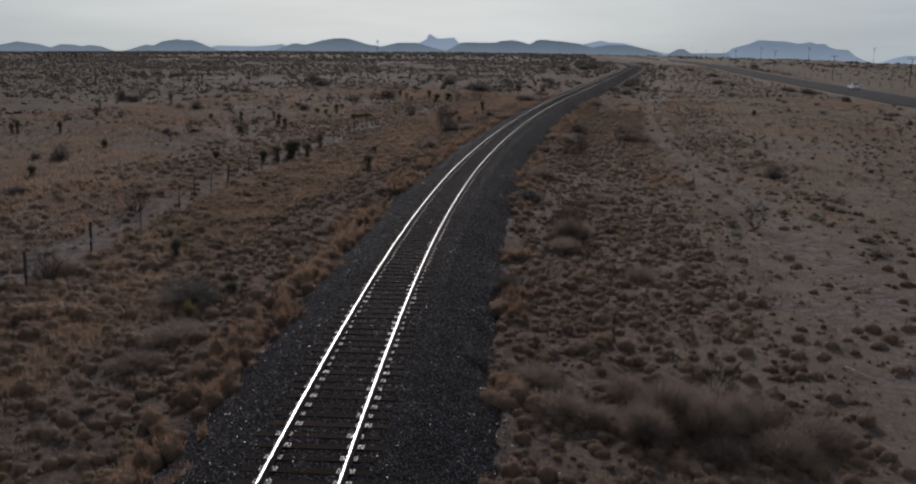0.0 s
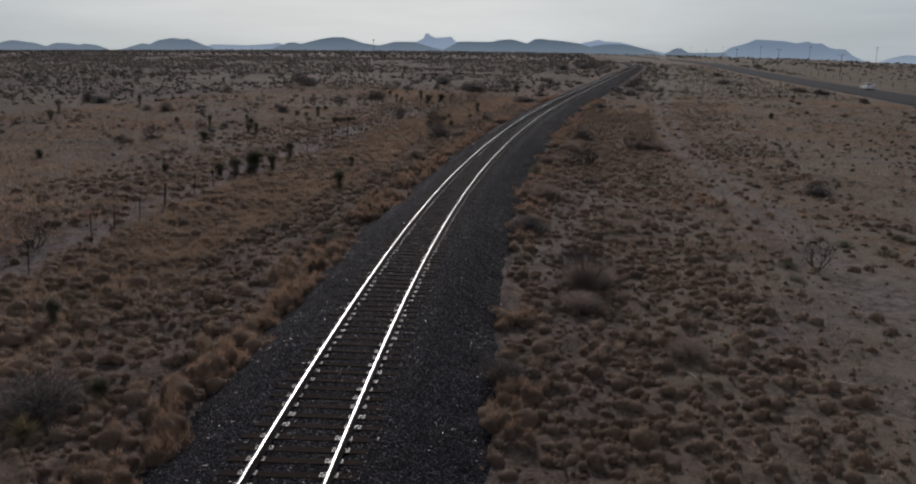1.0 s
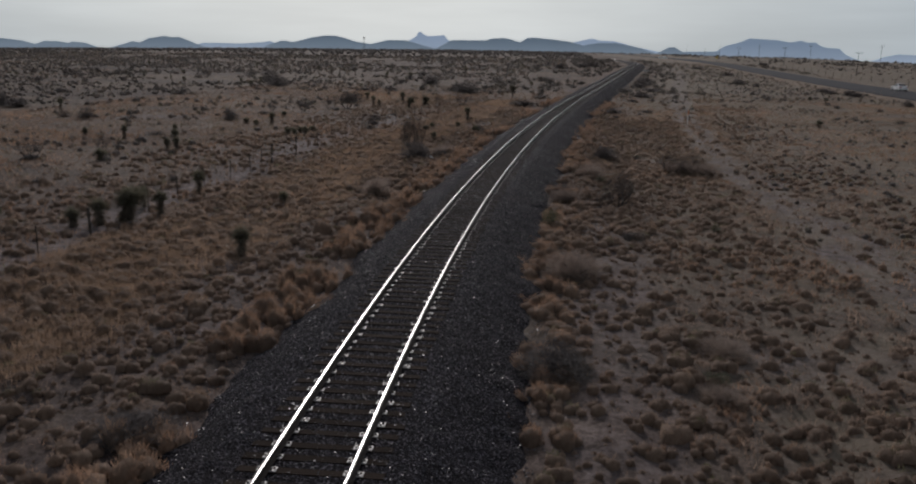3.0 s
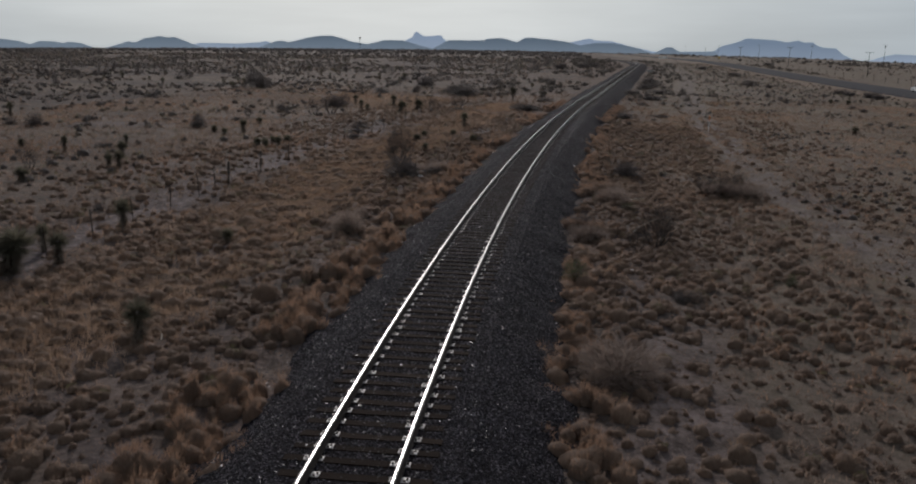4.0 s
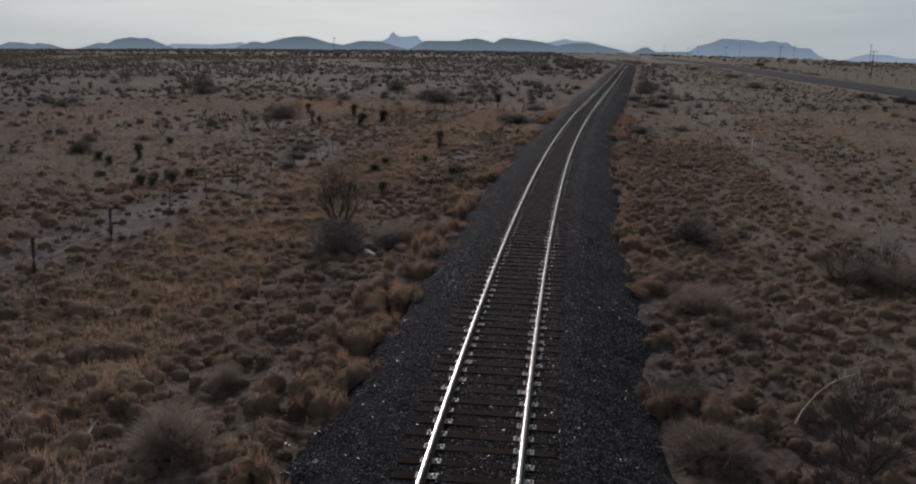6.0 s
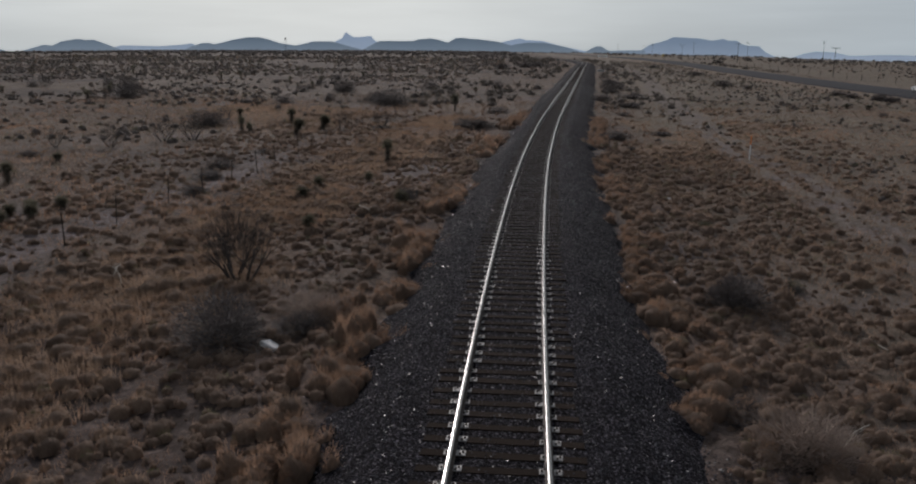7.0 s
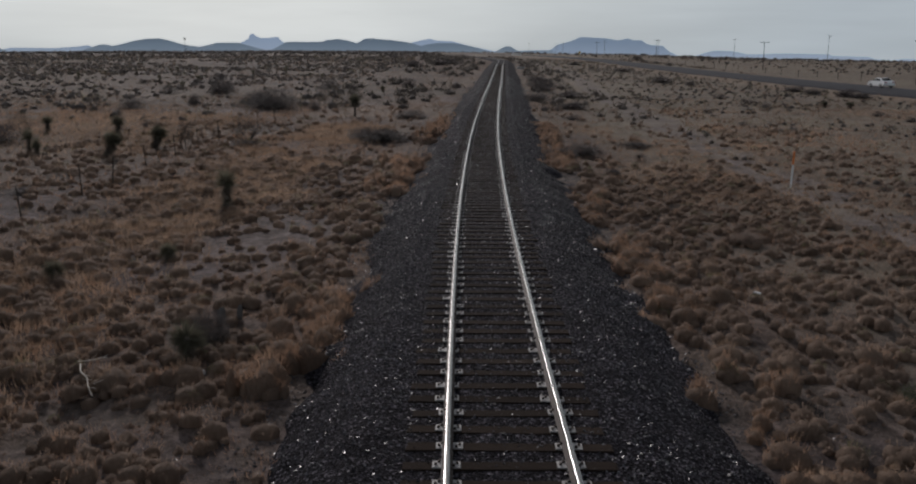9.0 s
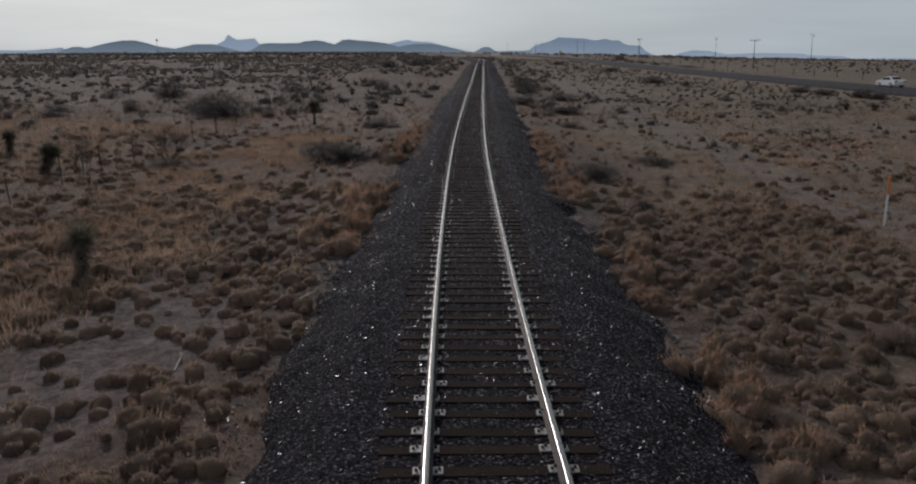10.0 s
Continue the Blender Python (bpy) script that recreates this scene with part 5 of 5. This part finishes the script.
for i, (y, thick) in enumerate(spots):
    x = float(fence_x(y))
    ob = obj("post", wood_posts[i % 3] if thick else steel_post, fence, "stout weathered wooden post" if thick else "thin rusty steel post")
    ob.matrix_basis = pose(x, y, float(ground_z(x, y)), turns.uniform(-4, 4), turns.uniform(-5, 5), turns.uniform(0, 360))
for w in range(4):
    bm = bmesh.new()
    last = None
    for y, _ in spots:
        x = float(fence_x(y))
        p = Vector((x + 0.03, y, float(ground_z(x, y)) + 0.35 + 0.25 * w))
        if last is not None:
            mid = (p + last) / 2 - Vector((0, 0, 0.03))
            tube(bm, last, mid, 0.0035, 0.0035, 3)
            tube(bm, mid, p, 0.0035, 0.0035, 3)
        last = p
    obj("wire", shape("wire", bm, WIRE), fence)

road_fence = empty("wire_fence", 0, 0, 0)
tagged(road_fence, "sparse low fence of short posts beyond the highway", "fence")
for i in range(26):
    y = 150.0 + 9.0 * i
    x = 79.5 + 0.02 * (y - 150)
    ob = obj("post", wood_posts[i % 3], road_fence, "short weathered wooden post")
    ob.matrix_basis = pose(x, y, float(ground_z(x, y)), turns.uniform(-4, 4), turns.uniform(-4, 4), turns.uniform(0, 360))

# ---- marker post with an orange head ----
def marker_post(x, y):
    ob = empty("marker_post", x, y, float(ground_z(x, y)))
    bm = bmesh.new()
    tube(bm, (0, 0, -0.2), (0.02, 0, 1.08), 0.042, 0.042, 14)
    obj("tube", shape("tube", bm, WHITE_PAINT, smooth=False), ob)
    bm = bmesh.new()
    tube(bm, (0.02, 0, 1.08), (0.03, 0, 1.66), 0.047, 0.047, 14)
    tube(bm, (0.03, 0, 1.66), (0.03, 0, 1.69), 0.047, 0.026, 14)
    obj("head", shape("head", bm, ORANGE_PAINT), ob, "faded orange cap")
    return tagged(ob, "white plastic marker post with a faded orange head", "marker post")


marker_post(13.3, 121.6)


# ---- utility poles ----
def utility_pole(x, y, high, arms=1, turn=0.0, radius=0.1):
    ob = empty("utility_pole", x, y, float(ground_z(x, y)), turn)
    bm = bmesh.new()
    pipe(bm, [(0, 0, -0.5 + (high + 0.5) * s / 4) for s in range(5)], [radius * (1 - 0.09 * s) for s in range(5)], 10)
    obj("pole", shape("pole", bm, POLE_WOOD), ob)
    for k in range(arms):
        z = high - 0.3 - 0.9 * k
        bm = bmesh.new()
        box(bm, 2.4, 0.1, 0.11, 0, -0.16, z, 0.01)
        arm = obj("crossarm", shape("crossarm", bm, POLE_WOOD), ob)
        for i in (-1.1, -0.55, 0.55, 1.1):
            bm = bmesh.new()
            tube(bm, (i, -0.16, z + 0.07), (i, -0.16, z + 0.16), 0.02, 0.02, 6)
            tube(bm, (i, -0.16, z + 0.14), (i, -0.16, z + 0.26), 0.055, 0.04, 8)
            obj("insulator", shape("insulator", bm, CERAMIC), arm)
    return tagged(ob, "tall wooden utility pole with a crossarm beside the highway", "utility pole", "utility poles")


# a near line with one crossarm, a far line of taller poles
for x, y, high in ((91.0, 238.0, 7.6), (90.0, 305.0, 7.4), (97.0, 425.0, 8.0), (100.0, 545.0, 8.0), (102.0, 680.0, 8.0)):
    utility_pole(x, y, high, 1, -8.0)
for x, y in ((209.0, 506.0), (205.0, 619.0), (199.0, 762.0), (188.0, 900.0), (176.0, 1050.0), (158.0, 1190.0)):
    utility_pole(x, y, 13.0, 2, -14.0, 0.13)


# ---- far things along the highway and on the plain ----
def windmill(x, y, high=11.0):
    ob = empty("windmill", x, y, float(ground_z(x, y)), 30)
    bm = bmesh.new()
    for sx, sy in ((1, 1), (1, -1), (-1, 1), (-1, -1)):
        tube(bm, (sx * 1.2, sy * 1.2, -0.3), (sx * 0.15, sy * 0.15, high), 0.07, 0.05, 5)
    for z in (2.5, 5.0, 7.5):
        k = 1.2 - 1.05 * z / high
        for a, b in (((k, k), (k, -k)), ((k, -k), (-k, -k)), ((-k, -k), (-k, k)), ((-k, k), (k, k))):
            tube(bm, (*a, z), (*b, z), 0.035, 0.035, 4)
    obj("tower", shape("tower", bm, SPIKE), ob)
    wheel = None
    bm = bmesh.new()
    tube(bm, (0, -0.4, high + 0.1), (0, -0.6, high + 0.1), 0.2, 0.2, 8)
    wheel = obj("wheel", shape("wheel", bm, WIRE), ob)
    for i in range(16):
        bm = bmesh.new()
        t = Matrix.Rotation(2 * math.pi * i / 16, 4, "Y")
        box(bm, 0.28, 0.03, 1.0, 0, 0, 0.85, turn=Matrix.Rotation(0.4, 4, "Z"))
        bmesh.ops.transform(bm, matrix=Matrix.Translation((0, -0.5, high + 0.1)) @ t, verts=bm.verts)
        obj("vane", shape("vane", bm, WIRE), wheel)
    bm = bmesh.new()
    box(bm, 0.04, 1.6, 0.7, 0, 1.2, high + 0.1)
    obj("tail", shape("tail", bm, WIRE), ob)
    return tagged(ob, "small steel farm windmill far out on the plain", "windmill")


windmill(-246.0, 1064.0, 14.0)


def bridge_parapet(x, y):
    """The low concrete wall of a culvert bridge: a wall on posts under a coping."""
    ob = empty("bridge_parapet", x, y, float(ground_z(x, y)), -68)
    bm = bmesh.new()
    box(bm, 9.0, 0.3, 1.0, 0, 0, 0.5, 0.02)
    obj("wall", shape("wall", bm, WHITE_PAINT), ob)
    bm = bmesh.new()
    box(bm, 9.3, 0.45, 0.18, 0, 0, 1.09, 0.03)
    obj("coping", shape("coping", bm, WHITE_PAINT), ob)
    for px in (-4.4, 4.4):
        bm = bmesh.new()
        box(bm, 0.5, 0.5, 1.4, px, 0, 0.7, 0.03)
        obj("end_post", shape("end_post", bm, WHITE_PAINT), ob)
    return tagged(ob, "long low white concrete bridge parapet beside the far highway", "parapet")


bridge_parapet(58.5, 560.0)


def road_sign(x, y):
    ob = empty("road_sign", x, y, float(ground_z(x, y)), 4)
    bm = bmesh.new()
    tube(bm, (0, 0, -0.3), (0, 0, 2.6), 0.05, 0.05, 8)
    obj("post", shape("post", bm, SPIKE), ob)
    bm = bmesh.new()
    box(bm, 1.0, 0.03, 1.0, 0, -0.07, 2.3, 0.01, Matrix.Rotation(radians(45), 4, "Y"))
    obj("panel", shape("panel", bm, YELLOW_PAINT), ob, "yellow diamond panel")
    return tagged(ob, "yellow diamond road sign beside the far highway", "road sign")


road_sign(75.5, 472.0)


def track_slab(x, y):
    ob = empty("concrete_slab", x, y, float(ground_z(x, y)) + 0.0, 6)
    bm = bmesh.new()
    box(bm, 1.8, 0.9, 0.6, 0, 0, 0.2, 0.04)
    obj("block", shape("block", bm, CONCRETE), ob)
    return tagged(ob, "weathered grey concrete slab beside the ballast", "slab")


track_slab(24.6, 296.0)


# ---- the car on the highway ----
def sedan(x, y, z, turn):
    ob = empty("car", x, y, z, turn)
    prof = [(-2.3, 0.45), (-2.32, 0.8), (-2.2, 0.98), (-1.55, 1.04), (-0.95, 1.4), (-0.2, 1.46), (0.45, 1.42), (1.15, 1.0), (1.9, 0.9), (2.28, 0.72), (2.32, 0.45), (2.2, 0.28), (-2.2, 0.28)]
    bm = bmesh.new()
    rings = []
    for sx, tuck in ((-0.88, 1), (-0.8, 0), (0.8, 0), (0.88, 1)):
        rings.append([bm.verts.new((sx * (1 - 0.2 * max(0, pz - 0.98) / 0.48), py * (0.985 if tuck else 1.0), pz - (0.03 if tuck and pz > 0.9 else 0))) for py, pz in prof])
    for a, b in zip(rings, rings[1:]):
        for i in range(len(prof)):
            j = (i + 1) % len(prof)
            bm.faces.new((a[i], a[j], b[j], b[i]))
    bm.faces.new(rings[0][::-1])
    bm.faces.new(rings[-1])
    body = obj("body", shape("body", bm, CAR_PAINT, smooth=False), ob)
    for sx in (-1, 1):
        for y0, y1, t0, t1 in ((-1.25, -0.28, -0.9, -0.28), (-0.2, 0.9, -0.2, 0.42)):
            bm = bmesh.new()
            v = [bm.verts.new((sx * 0.885, y0, 1.02)), bm.verts.new((sx * 0.885, y1, 1.02)), bm.verts.new((sx * 0.765, t1, 1.36)), bm.verts.new((sx * 0.765, t0, 1.36))]
            bm.faces.new(v)
            bmesh.ops.solidify(bm, geom=bm.faces[:], thickness=0.02)
            obj("side_window", shape("side_window", bm, CAR_GLASS), ob)
    for y0, z0, y1, z1, name in ((-1.5, 1.08, -0.98, 1.4, "rear_window"), (1.12, 1.04, 0.5, 1.41, "windscreen")):
        bm = bmesh.new()
        dy = -0.02 if y0 < 0 else 0.02
        v = [bm.verts.new((-0.7, y0 + dy, z0)), bm.verts.new((0.7, y0 + dy, z0)), bm.verts.new((0.62, y1 + dy, z1)), bm.verts.new((-0.62, y1 + dy, z1))]
        bm.faces.new(v)
        bmesh.ops.solidify(bm, geom=bm.faces[:], thickness=0.02)
        obj(name, shape(name, bm, CAR_GLASS), ob)
    for sx in (-1, 1):
        bm = bmesh.new()
        box(bm, 0.4, 0.06, 0.16, sx * 0.62, -2.31, 0.82, 0.01)
        obj("tail_light", shape("tail_light", bm, RED_LENS), ob)
        for wy in (-1.38, 1.4):
            bm = bmesh.new()
            tube(bm, (sx * 0.7, wy, 0.32), (sx * 0.9, wy, 0.32), 0.32, 0.32, 20)
            wheel = obj("wheel", shape("wheel", bm, TYRE), ob)
            bm = bmesh.new()
            tube(bm, (sx * 0.89, wy, 0.32), (sx * 0.91, wy, 0.32), 0.2, 0.2, 14)
            obj("rim", shape("rim", bm, CHROME), wheel)
    return tagged(ob, "white sedan driving away on the highway", "car")


sedan(68.6, 211.0, float(np.interp(211.0, ry, flat[:, 0])) + 0.3, 0.0)


# ---- litter and dead stalks ----
def scrap(x, y, sx, sy, sz, tilt=12.0, label="scrap of dirty white plastic foam on the ground"):
    bm = bmesh.new()
    box(bm, sx, sy, sz, 0, 0, 0, min(sx, sy, sz) * 0.15)
    r = random.Random(int(x * 100))
    for v in bm.verts:
        v.co += Vector((r.uniform(-1, 1), r.uniform(-1, 1), r.uniform(-1, 1))) * min(sx, sy, sz) * 0.12
    ob = obj("scrap", shape("scrap", bm, WHITE_SCRAP))
    ob.matrix_basis = pose(x, y, max(float(ground_z(x, y)), float(bed_z(beside(x, y), y, x)) if abs(float(beside(x, y))) < 3.6 else -99) + sz * 0.4, tilt, tilt * 0.6, turns.uniform(0, 180))
    return tagged(ob, label, "litter", "litter beside the track")


scrap(-9.75, 80.75, 0.5, 0.4, 0.12, 26.0, "dirty white foam box at the foot of a shrub")
for x, y, s in ((0.6, 86.3, 0.16), (-8.3, 98.1, 0.14), (1.5, 60.3, 0.1), (-9.5, 84.0, 0.12), (1.2, 97.0, 0.1), (-7.6, 104.0, 0.12), (-8.8, 67.5, 0.1), (4.1, 103.5, 0.12), (-0.6, 86.5, 0.09), (0.9, 62.4, 0.12), (-1.4, 43.0, 0.08)):
    scrap(x, y, s * 1.4, s, s * 0.5, turns.uniform(-15, 15))


def dead_stalk(x, y, length, turn, rise=0.12, r0=0.018):
    """A fallen flower stalk of a yucca, bleached by the sun."""
    bm = bmesh.new()
    r = random.Random(int(abs(x * 77 + y)))
    p = Vector((0, 0, 0.02))
    line = [p]
    for s in range(5):
        p = p + Vector((length / 5, r.uniform(-0.04, 0.04) * length, rise * length / 5 * (1 - 0.35 * s)))
        line.append(p)
    pipe(bm, line, [r0 * (1 - 0.13 * s) for s in range(6)], 6)
    for s in range(4):
        a = Vector((length * (0.55 + 0.1 * s), 0, rise * length * 0.4))
        tube(bm, a, a + Vector((0.1, r.uniform(-0.16, 0.16), 0.08)), r0 * 0.4, r0 * 0.15, 4)
    ob = obj("dead_stalk", shape("dead_stalk", bm, PALE_STALK))
    ob.matrix_basis = pose(x, y, float(ground_z(x, y)) + 0.02, 0, 0, turn)
    return tagged(ob, "bleached dead yucca stalk lying on the ground", "stalk", "dead stalks")


for x, y, l, a in ((-10.6, 98.8, 2.1, -62), (-5.8, 111.6, 0.9, 60), (-7.5, 108.5, 0.8, 95), (3.3, 25.5, 0.7, 30), (9.6, 26.0, 1.2, 150), (-10.7, 98.7, 0.6, 20), (5.5, 83.0, 0.8, 110), (8.0, 100.0, 1.3, 160), (-10.0, 83.6, 0.9, 10),
                   (4.9, 18.5, 0.8, 70), (-12.4, 66.0, 0.8, 100), (1.6, 114.3, 0.7, 120), (-12.0, 52.0, 0.6, 110), (-9.4, 90.0, 0.7, 45), (7.4, 58.0, 0.9, 20)):
    dead_stalk(x, y, l, a)
for x, y, l, a, up in ((1.3, 68.3, 3.4, 52, 0.3), (1.7, 76.6, 1.6, 48, 0.15), (-16.1, 86.3, 1.2, 95, 0.6), (-15.7, 86.2, 1.2, 122, 0.6), (-14.4, 55.6, 1.3, -67, 0.2), (4.4, 26.5, 1.1, -75, 0.2), (10.1, 18.9, 1.1, -68, 0.1), (7.8, 77.6, 1.2, -102, 0.2), (-14.1, 53.9, 1.1, -56, 0.3)):
    dead_stalk(x, y, l, a, up)


def stump(x, y, s):
    bm = bmesh.new()
    pipe(bm, [(0, 0, -0.1), (0.01, 0.02, 0.2), (-0.02, 0.04, 0.42), (-0.04, 0.05, 0.6), (-0.03, 0.09, 0.7)], [0.19, 0.15, 0.14, 0.13, 0.06], 11)
    r = random.Random(int(s * 50))
    for v in bm.verts:
        v.co += Vector((r.uniform(-1, 1), r.uniform(-1, 1), r.uniform(-1.6, 1.6))) * 0.022
    ob = obj("stump", shape("stump", bm, GREY_WOOD))
    ob.matrix_basis = pose(x, y, float(ground_z(x, y)), 0, 0, turns.uniform(0, 360)) @ Matrix.Diagonal((s, s, s, 1))
    return tagged(ob, "bleached grey stump among dry grass", "stump")


stump(-8.5, 100.9, 0.6)
stump(-8.15, 101.1, 0.45)


# ---- the track: rails, ties with plates, loose stones ----
railway = empty("railway_track", 0, 0, 0)
tagged(railway, "single railway track of shiny rails on dark wooden ties", "railway track", kind="structure")


def along(y):
    """The track's middle at y, its unit way ahead and its unit way to the right."""
    x, z = float(track_x(y)), float(rail_z(y))
    w = Vector((float(track_x(y + 0.5) - track_x(y - 0.5)), 1.0, float(rail_z(y + 0.5) - rail_z(y - 0.5)))).normalized()
    return Vector((x, y, z)), w, Vector((w.y, -w.x, 0)).normalized()


CROWN = [(-0.036, -0.013), (-0.0345, -0.006), (-0.03, -0.0015), (-0.022, 0.0005), (-0.011, 0.0022), (0.0, 0.003), (0.011, 0.0022), (0.022, 0.0005), (0.03, -0.0015), (0.0345, -0.006), (0.036, -0.013)]
RAIL = CROWN + [(0.036, -0.03), (0.01, -0.045), (0.009, -0.125), (0.07, -0.145), (0.07, -0.155), (-0.07, -0.155), (-0.07, -0.145), (-0.009, -0.125), (-0.01, -0.045), (-0.036, -0.03)]
for side in (-1, 1):
    pts, stations = [], np.concatenate([np.arange(-20, 180, 1.0), np.arange(180, 421, 2.0)])
    for y in stations:
        c, w, r = along(float(y))
        c = c + r * side * 0.7525
        pts += [c + r * a + Vector((0, 0, b)) for a, b in RAIL]
    n, k = len(stations), len(RAIL)
    i = np.arange(n - 1)[:, None] * k
    j = np.arange(k)[None, :]
    f = np.stack([i + j, i + (j + 1) % k, i + k + (j + 1) % k, i + k + j], -1).reshape(-1, 4)
    me = sheet("rail", np.array([tuple(p) for p in pts]), f, RAIL_SIDE, RAIL_TOP)
    me.polygons.foreach_set("material_index", np.tile(np.array([0] + [1] * 8 + [0] * (k - 9), np.int32), n - 1))
    me.polygons.foreach_set("use_smooth", np.tile(np.array([True] * 10 + [False] * (k - 10)), n - 1))
    obj("rail", me, railway, "steel rail with a polished head and rusty sides")


def tie_mesh(seed):
    r = random.Random(seed)
    bm = bmesh.new()
    box(bm, 2.59, 0.228, 0.18, 0, 0, -0.09, 0.012)
    for v in bm.verts:
        v.co += Vector((r.uniform(-0.02, 0.02), r.uniform(-0.008, 0.008), r.uniform(-0.006, 0.004)))
    bm.normal_update()
    return shape("tie", bm, TIE_WOOD)


def plate_mesh():
    bm = bmesh.new()
    box(bm, 0.34, 0.17, 0.018, 0, 0, 0.009, 0.004)
    for a, b in ((-0.09, 0.05), (0.09, -0.05), (-0.13, -0.01), (0.13, 0.01)):
        box(bm, 0.032, 0.032, 0.028, a, b, 0.03)
    for f in bm.faces:
        f.material_index = 1 if f.calc_center_median().z > 0.0186 else 0
    return shape("tie_plate", bm, PLATE, SPIKE)


TIES, TIE_PLATE = [tie_mesh(s) for s in range(6)], plate_mesh()
PITCH = 0.495
tie_spots = np.arange(3.0, 300.0, PITCH)
rest_v, rest_f, rest_n = [], [], 0
for i, y in enumerate(tie_spots):
    c, w, r = along(float(y))
    slip = turns.uniform(-0.03, 0.03)
    m = Matrix.Translation(c + w * slip + r * turns.uniform(-0.05, 0.05) + Vector((0, 0, -0.173))) @ Matrix(((r.x, w.x, 0, 0), (r.y, w.y, 0, 0), (0, w.z, 1, 0), (0, 0, 0, 1))) @ pose(0, 0, 0, 0, 0, turns.uniform(-1.2, 1.2))
    if y < 150.0:
        tie = obj("tie", TIES[i % 6], railway)
        tie.matrix_basis = m
        for side in (-1, 1):
            plate = obj("tie_plate", TIE_PLATE, tie, "pale rusty steel plate with spikes")
            plate.matrix_basis = pose(side * 0.7525, 0, 0.0, 0, 0, 90 - 90 * side + turns.uniform(-2, 2))
    else:
        for sx, sy, sz, px, pz in ((2.59, 0.228, 0.18, 0, -0.09), (0.36, 0.19, 0.018, 0.7525, 0.009), (0.36, 0.19, 0.018, -0.7525, 0.009)):
            cs = [m @ Vector((px + sx * a / 2, sy * b / 2, pz + sz * d / 2)) for a in (-1, 1) for b in (-1, 1) for d in (-1, 1)]
            rest_v += [tuple(v) for v in cs]
            rest_f += [[rest_n + q for q in face] for face in ((0, 1, 3, 2), (4, 6, 7, 5), (0, 4, 5, 1), (2, 3, 7, 6), (1, 5, 7, 3), (0, 2, 6, 4))]
            rest_n += 8
me = sheet("far_ties", np.array(rest_v), np.array(rest_f), TIE_WOOD, PLATE)
me.polygons.foreach_set("material_index", np.tile(np.repeat(np.array([0, 1, 1], np.int32), 6), len(rest_f) // 18))
tagged(obj("far_ties", me, railway, "distant dark wooden ties"), kind="stuff")


def stones(n, seed, y0, y1, size):
    """Loose ballast stones: sharp-edged chips lying on the bed."""
    gen = np.random.default_rng(seed)
    y = gen.uniform(y0, y1, n)
    u = np.where(gen.uniform(0, 1, n) < 0.11, np.sign(gen.normal(0, 1, n)) * (3.5 + np.abs(gen.normal(0, 0.8, n))), gen.uniform(-3.7, 3.9, n))
    s = np.interp(y, TRACK_Y, np.gradient(TRACK_X, TRACK_Y))
    l = np.sqrt(1 + s * s)
    x, y2 = track_x(y) + u / l, y - u * s / l
    z = np.maximum(bed_z(u, y, x), ground_z(x, y2)) + 0.008
    a = np.stack([gen.normal(0, 0.45, n), gen.uniform(0, 6.28, n)], -1)
    ca, sa = np.cos(a), np.sin(a)
    one, nil = np.ones(n), np.zeros(n)
    rx = np.stack([np.stack([one, nil, nil], -1), np.stack([nil, ca[:, 0], -sa[:, 0]], -1), np.stack([nil, sa[:, 0], ca[:, 0]], -1)], 1)
    rz = np.stack([np.stack([ca[:, 1], -sa[:, 1], nil], -1), np.stack([sa[:, 1], ca[:, 1], nil], -1), np.stack([nil, nil, one], -1)], 1)
    chip = np.array([(1, 0.7, -0.6), (-0.8, 1, -0.6), (-1, -0.8, -0.6), (0.8, -1, -0.6), (0.1, 0.1, 0.6)])
    rad = gen.uniform(*size, n)[:, None] * gen.uniform(0.6, 1.25, (n, 3))
    v = chip[None] * rad[:, None, :] + gen.normal(0, 0.006, (n, 5, 3))
    v = np.einsum("nij,nkj->nki", rz @ rx, v) + np.stack([x, y2, z], -1)[:, None, :]
    f = np.array([(0, 1, 4), (1, 2, 4), (2, 3, 4), (3, 0, 4)])
    return v.reshape(-1, 3), (np.arange(n)[:, None, None] * 5 + f[None]).reshape(-1, 3)


me_keep = stuff("ballast_stones", [stones(90000, 201, 4, 125, (0.011, 0.026)), stones(12000, 202, 125, 220, (0.03, 0.05))], STONE, "loose dark grey crushed stones of the ballast", "ballast")
me_keep.data.polygons.foreach_set("use_smooth", np.zeros(len(me_keep.data.polygons), bool))
